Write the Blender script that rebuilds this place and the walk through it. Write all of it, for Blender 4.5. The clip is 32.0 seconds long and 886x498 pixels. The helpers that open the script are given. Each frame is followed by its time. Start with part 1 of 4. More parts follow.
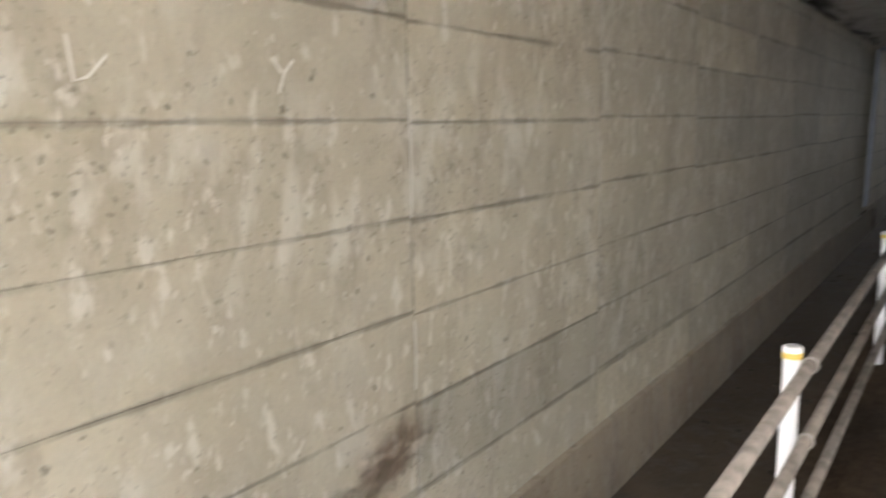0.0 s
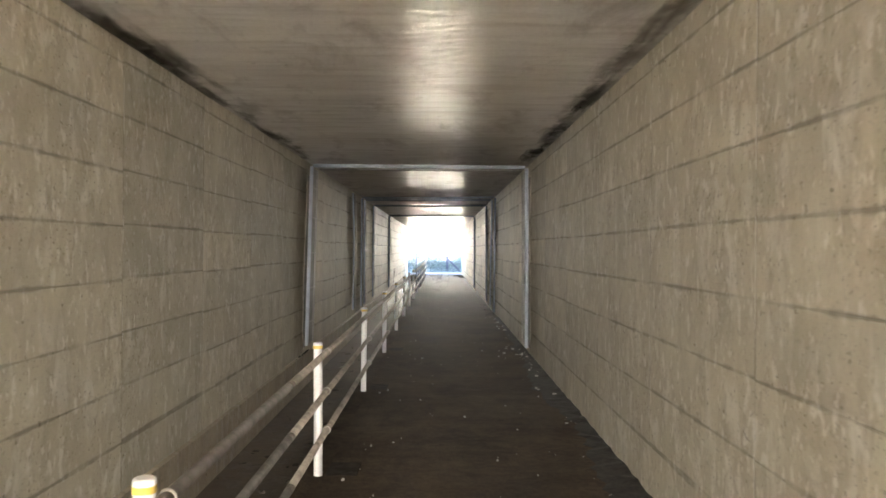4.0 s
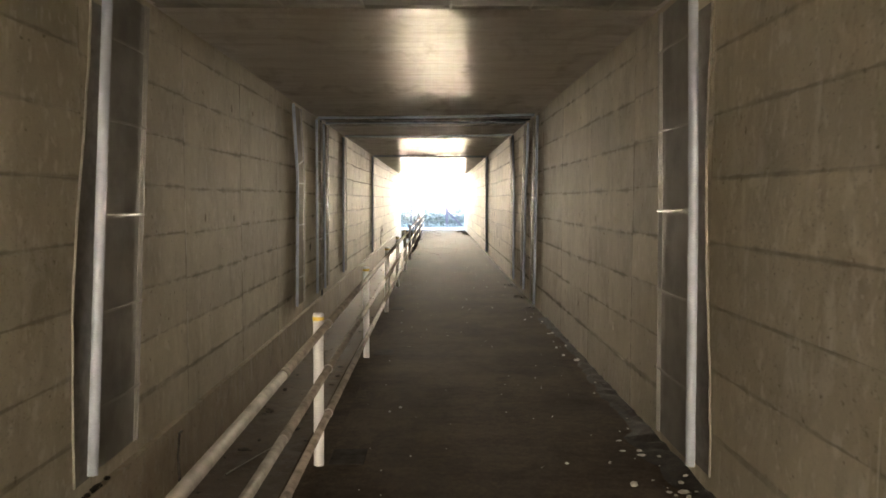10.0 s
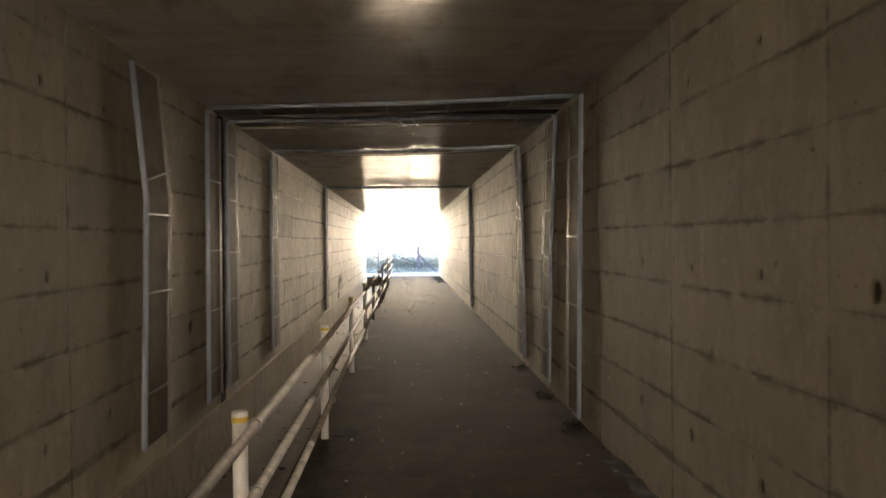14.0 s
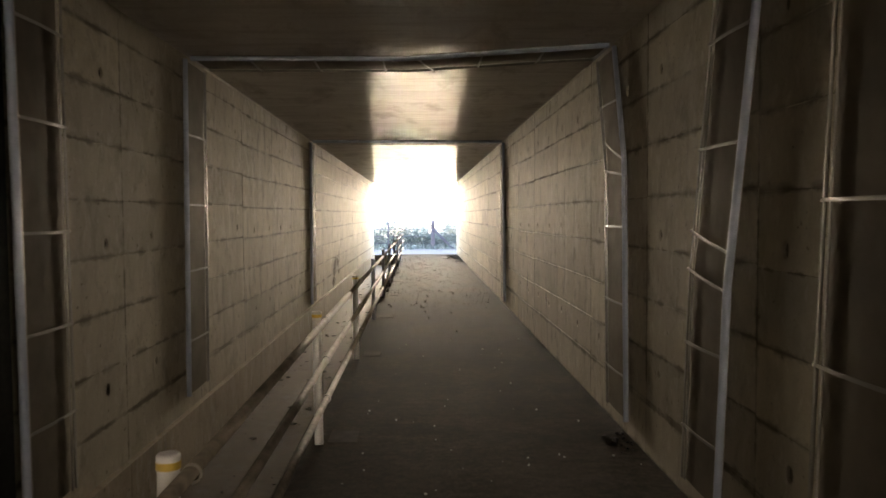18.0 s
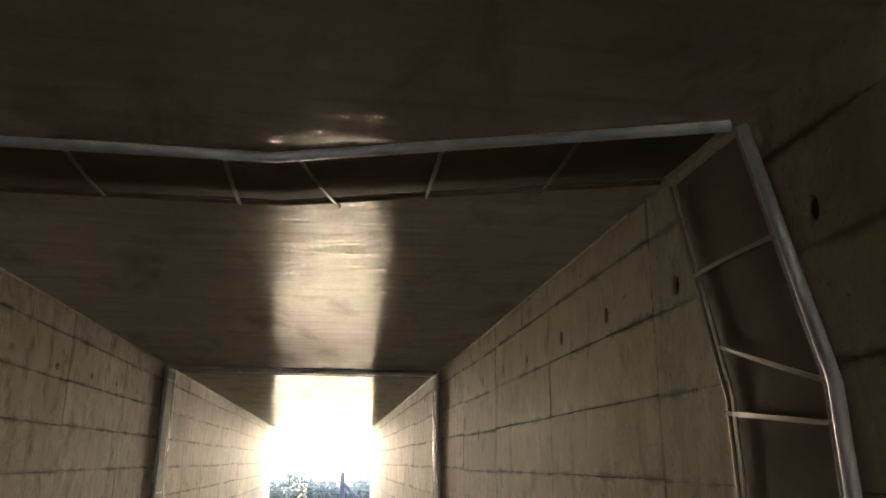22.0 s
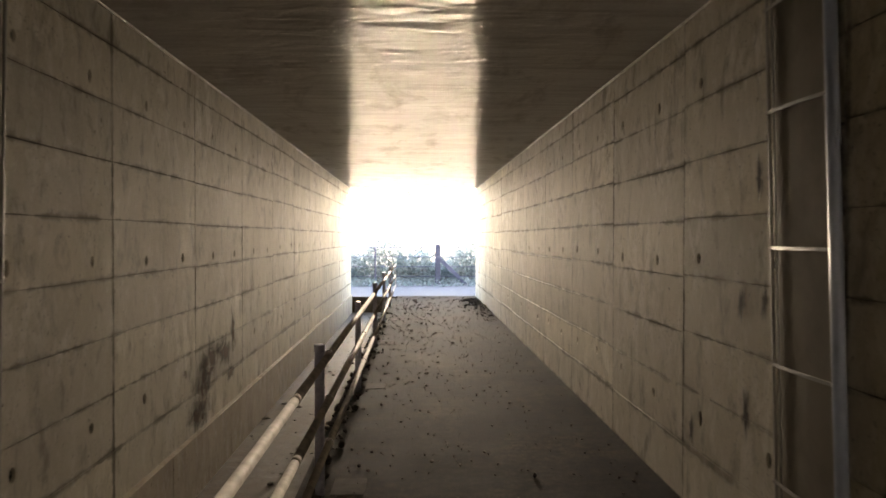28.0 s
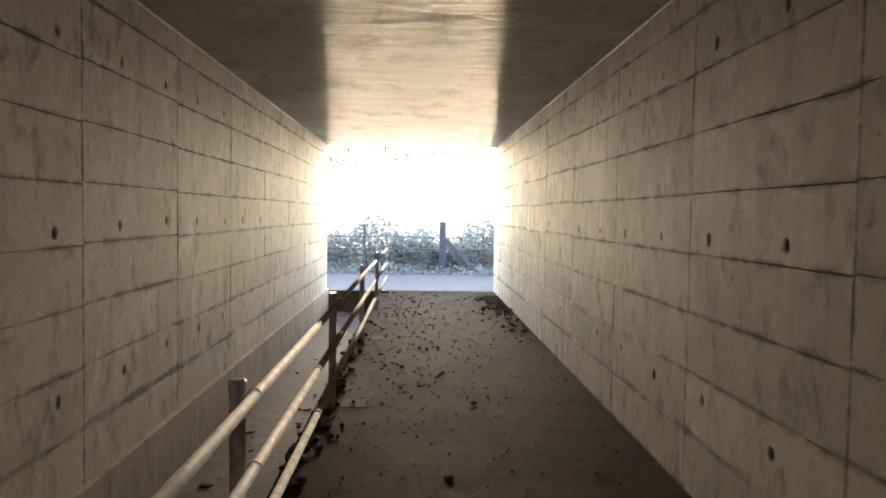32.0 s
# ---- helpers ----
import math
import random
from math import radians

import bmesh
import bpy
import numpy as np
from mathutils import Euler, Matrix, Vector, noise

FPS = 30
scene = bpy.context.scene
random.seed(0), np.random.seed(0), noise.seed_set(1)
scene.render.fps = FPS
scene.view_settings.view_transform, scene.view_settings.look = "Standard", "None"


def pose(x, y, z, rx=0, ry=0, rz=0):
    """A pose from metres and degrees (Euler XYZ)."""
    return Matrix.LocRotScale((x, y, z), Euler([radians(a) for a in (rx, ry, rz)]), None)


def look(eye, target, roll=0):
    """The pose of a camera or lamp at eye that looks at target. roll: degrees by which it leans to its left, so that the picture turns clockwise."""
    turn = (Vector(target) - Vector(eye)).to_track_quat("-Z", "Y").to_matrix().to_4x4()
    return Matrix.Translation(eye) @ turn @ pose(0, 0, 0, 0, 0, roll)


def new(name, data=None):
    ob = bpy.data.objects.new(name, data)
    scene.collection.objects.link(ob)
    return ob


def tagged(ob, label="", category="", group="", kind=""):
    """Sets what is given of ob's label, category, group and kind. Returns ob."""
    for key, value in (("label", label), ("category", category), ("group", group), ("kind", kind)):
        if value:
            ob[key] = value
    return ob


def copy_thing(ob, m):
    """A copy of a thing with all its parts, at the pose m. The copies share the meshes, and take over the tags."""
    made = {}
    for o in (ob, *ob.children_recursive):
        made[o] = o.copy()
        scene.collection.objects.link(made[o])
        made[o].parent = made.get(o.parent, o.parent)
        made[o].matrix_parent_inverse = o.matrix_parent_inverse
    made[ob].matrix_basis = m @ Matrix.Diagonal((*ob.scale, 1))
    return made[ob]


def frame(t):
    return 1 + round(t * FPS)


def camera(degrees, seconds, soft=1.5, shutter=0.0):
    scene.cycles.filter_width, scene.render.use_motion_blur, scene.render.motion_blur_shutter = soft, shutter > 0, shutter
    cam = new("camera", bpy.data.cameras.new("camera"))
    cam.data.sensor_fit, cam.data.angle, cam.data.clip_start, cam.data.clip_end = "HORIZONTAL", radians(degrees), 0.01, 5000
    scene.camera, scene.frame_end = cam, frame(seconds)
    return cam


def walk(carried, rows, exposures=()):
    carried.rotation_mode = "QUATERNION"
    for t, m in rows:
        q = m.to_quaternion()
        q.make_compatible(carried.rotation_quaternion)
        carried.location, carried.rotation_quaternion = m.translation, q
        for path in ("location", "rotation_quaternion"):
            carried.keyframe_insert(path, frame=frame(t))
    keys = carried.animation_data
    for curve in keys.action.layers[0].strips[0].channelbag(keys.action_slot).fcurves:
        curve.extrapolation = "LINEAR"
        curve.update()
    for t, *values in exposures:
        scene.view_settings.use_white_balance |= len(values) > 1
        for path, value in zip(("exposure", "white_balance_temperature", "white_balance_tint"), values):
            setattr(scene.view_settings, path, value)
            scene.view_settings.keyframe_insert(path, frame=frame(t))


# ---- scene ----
from mathutils.geometry import delaunay_2d_cdt

cam = camera(60.4, 32.0, soft=1.6, shutter=0.4)
# seconds, eye x, y, z, yaw, pitch, roll
PATH = [
    (0.0, -0.049, 2.001, 1.829, 35.05, -9.34, 1.09),
    (0.5, -0.010, 2.101, 1.863, 23.23, -5.12, 2.09),
    (1.0, 0.096, 2.404, 1.833, 11.77, -1.52, 2.22),
    (1.5, 0.259, 2.928, 1.881, 4.91, 2.08, 1.15),
    (2.0, 0.302, 3.502, 1.792, 1.99, 3.33, 0.41),
    (2.5, 0.439, 4.148, 1.767, -0.43, 2.76, 0.13),
    (4.5, 0.314, 6.788, 1.691, -0.25, -0.34, -0.60),
    (5.0, 0.292, 7.477, 1.709, -4.78, 1.25, 0.59),
    (5.5, 0.261, 8.140, 1.710, -3.60, -1.75, -0.09),
    (6.0, 0.142, 8.847, 1.750, -2.03, -2.67, -1.49),
    (6.5, 0.179, 9.552, 1.714, -2.61, -3.04, 1.03),
    (7.0, 0.145, 10.159, 1.705, -1.80, -3.70, 1.42),
    (7.5, 0.179, 10.791, 1.731, -0.76, -2.29, 1.50),
    (8.0, 0.282, 11.390, 1.772, 0.14, -3.03, 2.47),
    (8.5, 0.250, 12.033, 1.777, 0.51, -3.38, 1.10),
    (9.0, 0.272, 12.670, 1.744, 0.46, -2.79, 1.44),
    (9.5, 0.239, 13.301, 1.733, 0.95, -3.25, 0.67),
    (10.0, 0.205, 13.930, 1.728, -0.49, -3.75, -0.15),
    (10.5, 0.199, 14.536, 1.729, -0.48, -6.41, -0.16),
    (11.0, 0.116, 15.251, 1.699, -1.02, -8.56, -0.78),
    (11.5, 0.145, 15.869, 1.695, -2.43, -6.82, -0.06),
    (12.0, 0.141, 16.447, 1.727, -1.54, -5.40, 1.77),
    (12.5, 0.152, 17.052, 1.733, -2.71, -3.58, 1.67),
    (13.0, 0.207, 17.606, 1.811, -0.08, -3.40, 0.80),
    (13.5, 0.152, 18.302, 1.788, -1.05, -0.72, 0.55),
    (14.0, 0.169, 18.981, 1.722, -2.80, -0.61, 0.61),
    (14.5, 0.135, 19.574, 1.729, -0.13, -1.97, -0.30),
    (16.5, 0.154, 21.939, 1.640, 0.83, -0.08, 0.22),
    (17.0, 0.187, 22.465, 1.653, 0.57, -2.15, -0.37),
    (17.5, 0.140, 23.017, 1.687, -0.46, -2.48, -0.34),
    (18.0, 0.209, 23.558, 1.701, -1.74, -2.57, 0.36),
    (18.5, 0.193, 24.068, 1.672, -2.09, -2.64, 0.17),
    (19.0, 0.224, 24.586, 1.698, -2.19, -1.03, 0.28),
    (19.5, 0.283, 25.107, 1.711, -1.28, -0.77, 0.06),
    (20.0, 0.237, 25.624, 1.738, -0.05, -1.01, -0.55),
    (20.5, 0.255, 26.252, 1.702, 0.04, 0.31, -0.07),
    (21.0, 0.270, 26.777, 1.747, -1.22, 3.33, -0.77),
    (21.5, 0.339, 27.121, 1.879, -6.68, 10.40, -0.96),
    (22.0, 0.377, 27.340, 1.891, -8.00, 15.59, -0.22),
    (22.5, 0.391, 27.605, 1.902, -6.27, 15.98, 0.60),
    (23.0, 0.365, 28.125, 1.835, -5.32, 10.21, 0.21),
    (23.5, 0.356, 28.626, 1.724, -5.94, 3.14, -0.54),
    (24.0, 0.429, 29.242, 1.717, -1.16, -0.95, 0.45),
    (24.5, 0.365, 29.908, 1.732, 0.04, -0.45, 0.02),
    (25.0, 0.241, 30.548, 1.699, -0.47, -0.55, 0.10),
    (25.5, 0.215, 31.259, 1.666, 0.60, -1.42, 0.20),
    (27.5, 0.118, 33.908, 1.721, -2.36, -1.56, 0.22),
    (28.0, 0.072, 34.609, 1.699, -2.04, -0.89, -0.08),
    (28.5, 0.127, 35.361, 1.700, -1.85, -0.33, 0.05),
    (29.0, 0.100, 36.062, 1.700, -2.00, -0.45, -0.20),
    (29.5, 0.199, 36.741, 1.650, -2.19, -2.51, -0.92),
    (30.0, 0.139, 37.451, 1.632, -1.23, -4.60, -1.29),
    (30.5, 0.210, 38.162, 1.642, -1.33, -3.06, -1.02),
    (31.0, 0.160, 38.857, 1.634, -1.54, -2.86, -0.43),
    (31.5, 0.136, 39.503, 1.630, -2.21, -2.65, -1.05),
    (32.0, 0.150, 40.143, 1.664, -1.86, -2.63, -0.87),
]
EXPOSURES = [(0.0, 4.95, 6100, 11), (0.7, 5.35, 6300, 11), (2.0, 6.0, 6800, 11), (6.0, 6.65, 7600, 9), (9.0, 6.75, 8600, 11), (13.0, 6.4, 9300, 15), (17.0, 6.05, 9300, 15), (19.0, 5.9, 9300, 15), (21.5, 5.8, 9400, 15), (23.1, 6.25, 9400, 15), (24.2, 5.9, 9400, 16), (28.0, 5.55, 9300, 18), (32.0, 5.3, 9200, 17)]
walk(cam, [(t, pose(x, y, z, 90 + pitch, roll, yaw)) for t, x, y, z, yaw, pitch, roll in PATH], EXPOSURES)

# ---- plan (metres): the passage runs along y, the wall faces lie at x = -1.8 and 1.8 ----
HALF, CEIL = 1.8, 3.087
Y_IN, Y_OUT = -3.2, 56.58
GUTTER_X0, GUTTER_X1, GUTTER_Z = -1.755, -0.74, -0.47
RAIL_X, POST_Y0, POST_STEP = -0.58, 5.04, 3.476
EDGE_X, EDGE_Z = -0.50, -0.055
rng = random.Random(7)

# ---- world, sun, sky ----
world = bpy.data.worlds.new("world")
scene.world = world
world.use_nodes = True
wn = world.node_tree.nodes
sky = wn.new("ShaderNodeTexSky")
sky.sky_type = "NISHITA"
sky.sun_disc = False
sky.sun_elevation, sky.sun_rotation = radians(36), radians(-150)
world.node_tree.links.new(sky.outputs[0], wn["Background"].inputs[0])
wn["Background"].inputs[1].default_value = 0.085
sun = new("sun", bpy.data.lights.new("sun", "SUN"))
sun.data.energy, sun.data.angle, sun.data.color = 5.0, radians(0.6), (1.0, 0.95, 0.86)
sun.matrix_world = look((-25.0, -43.3, 36.3), (0, 0, 0))


# ---- materials ----
class Nodes:
    """A small helper that builds a node material."""

    def __init__(self, name, rough=0.8, metal=0.0, spec=0.5):
        self.mat = bpy.data.materials.new(name)
        self.mat.use_nodes = True
        self.t = self.mat.node_tree
        self.b = self.t.nodes["Principled BSDF"]
        self.b.inputs["Roughness"].default_value = rough
        self.b.inputs["Metallic"].default_value = metal
        self.b.inputs["Specular IOR Level"].default_value = spec

    def node(self, kind, **values):
        n = self.t.nodes.new(kind)
        for k, v in values.items():
            n.inputs[k.replace("_", " ")].default_value = v
        return n

    def link(self, a, b):
        self.t.links.new(a, b)

    def where(self, scale=(1, 1, 1), shift=True, world_space=True):
        """Coordinates in metres, stretched; shifted a little for each object if asked."""
        geo = self.node("ShaderNodeNewGeometry") if world_space else self.node("ShaderNodeTexCoord")
        m = self.node("ShaderNodeMapping")
        m.inputs["Scale"].default_value = scale
        self.link(geo.outputs["Position"] if world_space else geo.outputs["Object"], m.inputs["Vector"])
        if shift:
            info = self.node("ShaderNodeObjectInfo")
            mul = self.node("ShaderNodeVectorMath")
            mul.operation = "MULTIPLY"
            mul.inputs[1].default_value = (37.0, 21.0, 13.0)
            self.link(info.outputs["Random"], mul.inputs[0])
            self.link(mul.outputs[0], m.inputs["Location"])
        return m.outputs["Vector"]

    def noise(self, vec, scale, detail=4.0, rough=0.55, dist=0.0):
        n = self.node("ShaderNodeTexNoise", Scale=scale, Detail=detail, Roughness=rough, Distortion=dist)
        self.link(vec, n.inputs["Vector"])
        return n.outputs["Fac"]

    def ramp(self, fac, stops):
        r = self.node("ShaderNodeValToRGB")
        el = r.color_ramp.elements
        while len(el) < len(stops):
            el.new(0.5)
        for e, (p, c) in zip(el, stops):
            e.position = p
            e.color = (*c, 1) if isinstance(c, tuple) else (c, c, c, 1)
        self.link(fac, r.inputs["Fac"])
        return r.outputs["Color"]

    def mix(self, a, b, fac, mode="MIX"):
        m = self.node("ShaderNodeMix")
        m.data_type, m.blend_type = "RGBA", mode
        for value, socket in ((fac, m.inputs[0]), (a, m.inputs[6]), (b, m.inputs[7])):
            if hasattr(value, "is_linked"):
                self.link(value, socket)
            elif isinstance(value, tuple):
                socket.default_value = (*value, 1)
            else:
                socket.default_value = value
        return m.outputs[2]

    def finish(self, colour=None, rough=None, bump=None, strength=0.3, distance=0.01):
        if colour is not None:
            if isinstance(colour, tuple):
                self.b.inputs["Base Color"].default_value = (*colour, 1)
            else:
                self.link(colour, self.b.inputs["Base Color"])
        if rough is not None:
            self.link(rough, self.b.inputs["Roughness"])
        if bump is not None:
            n = self.node("ShaderNodeBump", Strength=strength, Distance=distance)
            self.link(bump, n.inputs["Height"])
            self.link(n.outputs["Normal"], self.b.inputs["Normal"])
        return self.mat


def concrete(name, base, light, dark, panel=True):
    """Cast concrete: cloudy, with upright flame-like smears from the pour, pale scum, pits and, on panels, grime that creeps out of the joints."""
    n = Nodes(name, 0.8, spec=0.13)
    flat = n.where(shift=False)

    def only(fac, how):
        return n.mix((0, 0, 0), fac, how)

    cloud = n.noise(n.where((1.0, 1.0, 0.75), shift=False), 1.6, 6.0, 0.62, 0.3)
    c = n.mix(base, light, n.ramp(cloud, [(0.36, 0.0), (0.64, 1.0)]))
    c = n.mix(c, dark, n.ramp(n.noise(n.where((1.0, 1.0, 0.6), shift=False), 2.3, 7.0, 0.7, 0.5), [(0.52, 0.0), (0.78, 0.42)]))
    grain = n.noise(flat, 55.0, 5.0, 0.6)
    c = n.mix(c, n.ramp(grain, [(0.3, 0.8), (0.65, 1.0)]), 0.4, "MULTIPLY")
    age, young, last, busy = 0.8, 0.4, 0.5, 0.7
    if panel:
        place = n.node("ShaderNodeSeparateXYZ")
        n.link(n.node("ShaderNodeNewGeometry").outputs["Position"], place.inputs[0])

        def along(y0, y1, a, b):
            m = n.node("ShaderNodeMapRange")
            m.inputs["From Min"].default_value, m.inputs["From Max"].default_value = y0, y1
            m.inputs["To Min"].default_value, m.inputs["To Max"].default_value = a, b
            n.link(place.outputs["Y"], m.inputs["Value"])
            return m.outputs[0]

        # the first stretches are cleaner than the last two
        reach_y = n.node("ShaderNodeMapRange")
        reach_y.inputs["From Max"].default_value = 60.0
        n.link(place.outputs["Y"], reach_y.inputs["Value"])
        busy = n.ramp(reach_y.outputs[0], [(0.27, 1.0), (0.32, 0.35), (0.46, 0.4), (0.53, 0.95)])
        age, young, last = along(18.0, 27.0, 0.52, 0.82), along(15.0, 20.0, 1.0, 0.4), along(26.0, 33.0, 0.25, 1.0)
    grime = tuple(v * 0.6 for v in dark)
    pale = tuple(0.5 * v * 1.22 + 0.5 * sum(light) / 3 * 1.16 for v in light)
    # where the smears gather
    patchy = n.ramp(n.noise(n.where((0.9, 0.9, 1.4), shift=False), 1.0, 4.0, 0.6, 0.4), [(0.40, 0.12), (0.58, 1.0)])
    patchy = only(patchy, busy)
    flame = n.noise(n.where((4.6, 4.6, 2.1), shift=False), 1.2, 5.0, 0.6, 0.5)
    c = n.mix(c, pale, only(n.ramp(flame, [(0.525, 0.0), (0.56, 0.40), (0.64, 0.75)]), patchy))
    sink = n.noise(n.where((6.0, 6.0, 2.6), shift=False), 1.5, 5.0, 0.6, 0.3)
    c = n.mix(c, tuple(v * 1.35 for v in dark), only(n.ramp(sink, [(0.53, 0.0), (0.57, 0.30), (0.68, 0.62)]), patchy))
    dab = n.noise(n.where((14.0, 14.0, 7.0), shift=False), 1.0, 3.0, 0.5, 0.25)
    c = n.mix(c, pale, only(n.ramp(dab, [(0.60, 0.0), (0.67, 0.85)]), young))
    bloom = n.noise(n.where((9.0, 9.0, 4.0), shift=False), 1.0, 6.0, 0.65, 0.3)
    c = n.mix(c, pale, only(only(n.ramp(bloom, [(0.50, 0.0), (0.62, 0.7)]), patchy), last))
    tongue = n.noise(n.where((5.5, 5.5, 2.8), shift=False), 1.0, 6.0, 0.66, 0.4)
    c = n.mix(c, grime, only(n.ramp(tongue, [(0.54, 0.0), (0.68, 0.6)]), last))
    fleck = n.noise(n.where((26.0, 26.0, 17.0), shift=False), 1.0, 3.0, 0.5)
    c = n.mix(c, pale, only(only(n.ramp(fleck, [(0.60, 0.0), (0.66, 0.8)]), n.ramp(sink, [(0.44, 0.0), (0.58, 1.0)])), young))
    pit = n.noise(flat, 21.0, 2.0, 0.5)
    c = n.mix(c, grime, n.ramp(pit, [(0.69, 0.0), (0.75, 0.6)]))
    pock = n.noise(flat, 46.0, 2.0, 0.5)
    c = n.mix(c, grime, only(n.ramp(pock, [(0.62, 0.0), (0.70, 0.55)]), patchy))
    relief = n.mix(n.mix(n.noise(flat, 5.0, 4.0, 0.55), grain, 0.16), n.mix(flame, n.mix(dab, sink, 0.5), 0.5), 0.5)
    if panel:
        info = n.node("ShaderNodeObjectInfo")
        tint = n.ramp(info.outputs["Random"], [(0.0, (0.82, 0.82, 0.81)), (0.12, (0.93, 0.92, 0.90)), (0.5, (0.98, 0.97, 0.95)), (0.88, (1.02, 1.0, 0.97)), (1.0, (1.14, 1.12, 1.07))])
        c = n.mix(c, tint, 1.0, "MULTIPLY")
        xyz = n.node("ShaderNodeSeparateXYZ")
        n.link(n.node("ShaderNodeTexCoord").outputs["Object"], xyz.inputs[0])
        smear = n.noise(n.where((3.0, 3.0, 6.0), shift=False), 1.4, 6.0, 0.7)
        broken = n.ramp(n.noise(n.where((1.7, 1.7, 2.2), shift=False), 1.0, 5.0, 0.65), [(0.36, 0.12), (0.56, 1.0)])

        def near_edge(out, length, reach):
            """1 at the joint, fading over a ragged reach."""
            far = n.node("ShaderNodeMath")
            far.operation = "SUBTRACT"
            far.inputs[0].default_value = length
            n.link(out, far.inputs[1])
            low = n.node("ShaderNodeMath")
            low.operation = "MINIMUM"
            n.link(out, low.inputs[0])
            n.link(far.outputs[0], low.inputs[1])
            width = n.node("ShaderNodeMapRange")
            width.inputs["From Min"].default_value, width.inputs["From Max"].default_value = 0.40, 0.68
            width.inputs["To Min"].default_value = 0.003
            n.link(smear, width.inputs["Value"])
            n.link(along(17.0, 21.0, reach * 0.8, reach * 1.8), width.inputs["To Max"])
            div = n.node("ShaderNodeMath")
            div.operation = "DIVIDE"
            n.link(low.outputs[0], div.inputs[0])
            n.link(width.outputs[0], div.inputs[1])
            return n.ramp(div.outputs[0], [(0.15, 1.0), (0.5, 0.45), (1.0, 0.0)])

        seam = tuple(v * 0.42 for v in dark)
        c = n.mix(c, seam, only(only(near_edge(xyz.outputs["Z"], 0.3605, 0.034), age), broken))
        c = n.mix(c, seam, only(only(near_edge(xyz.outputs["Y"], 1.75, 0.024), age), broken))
    rough = n.ramp(cloud, [(0.3, 0.68), (0.7, 0.85)])
    return n.finish(c, rough, bump=relief, strength=0.8, distance=0.014)


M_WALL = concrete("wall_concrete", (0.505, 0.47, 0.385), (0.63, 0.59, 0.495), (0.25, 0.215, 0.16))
M_BACK = concrete("joint_mortar", (0.17, 0.15, 0.125), (0.22, 0.20, 0.165), (0.10, 0.085, 0.07), False)
M_PLINTH = concrete("plinth_concrete", (0.36, 0.305, 0.235), (0.46, 0.395, 0.31), (0.12, 0.096, 0.07), False)
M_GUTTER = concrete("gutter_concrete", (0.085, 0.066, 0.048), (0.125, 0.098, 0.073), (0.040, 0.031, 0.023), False)


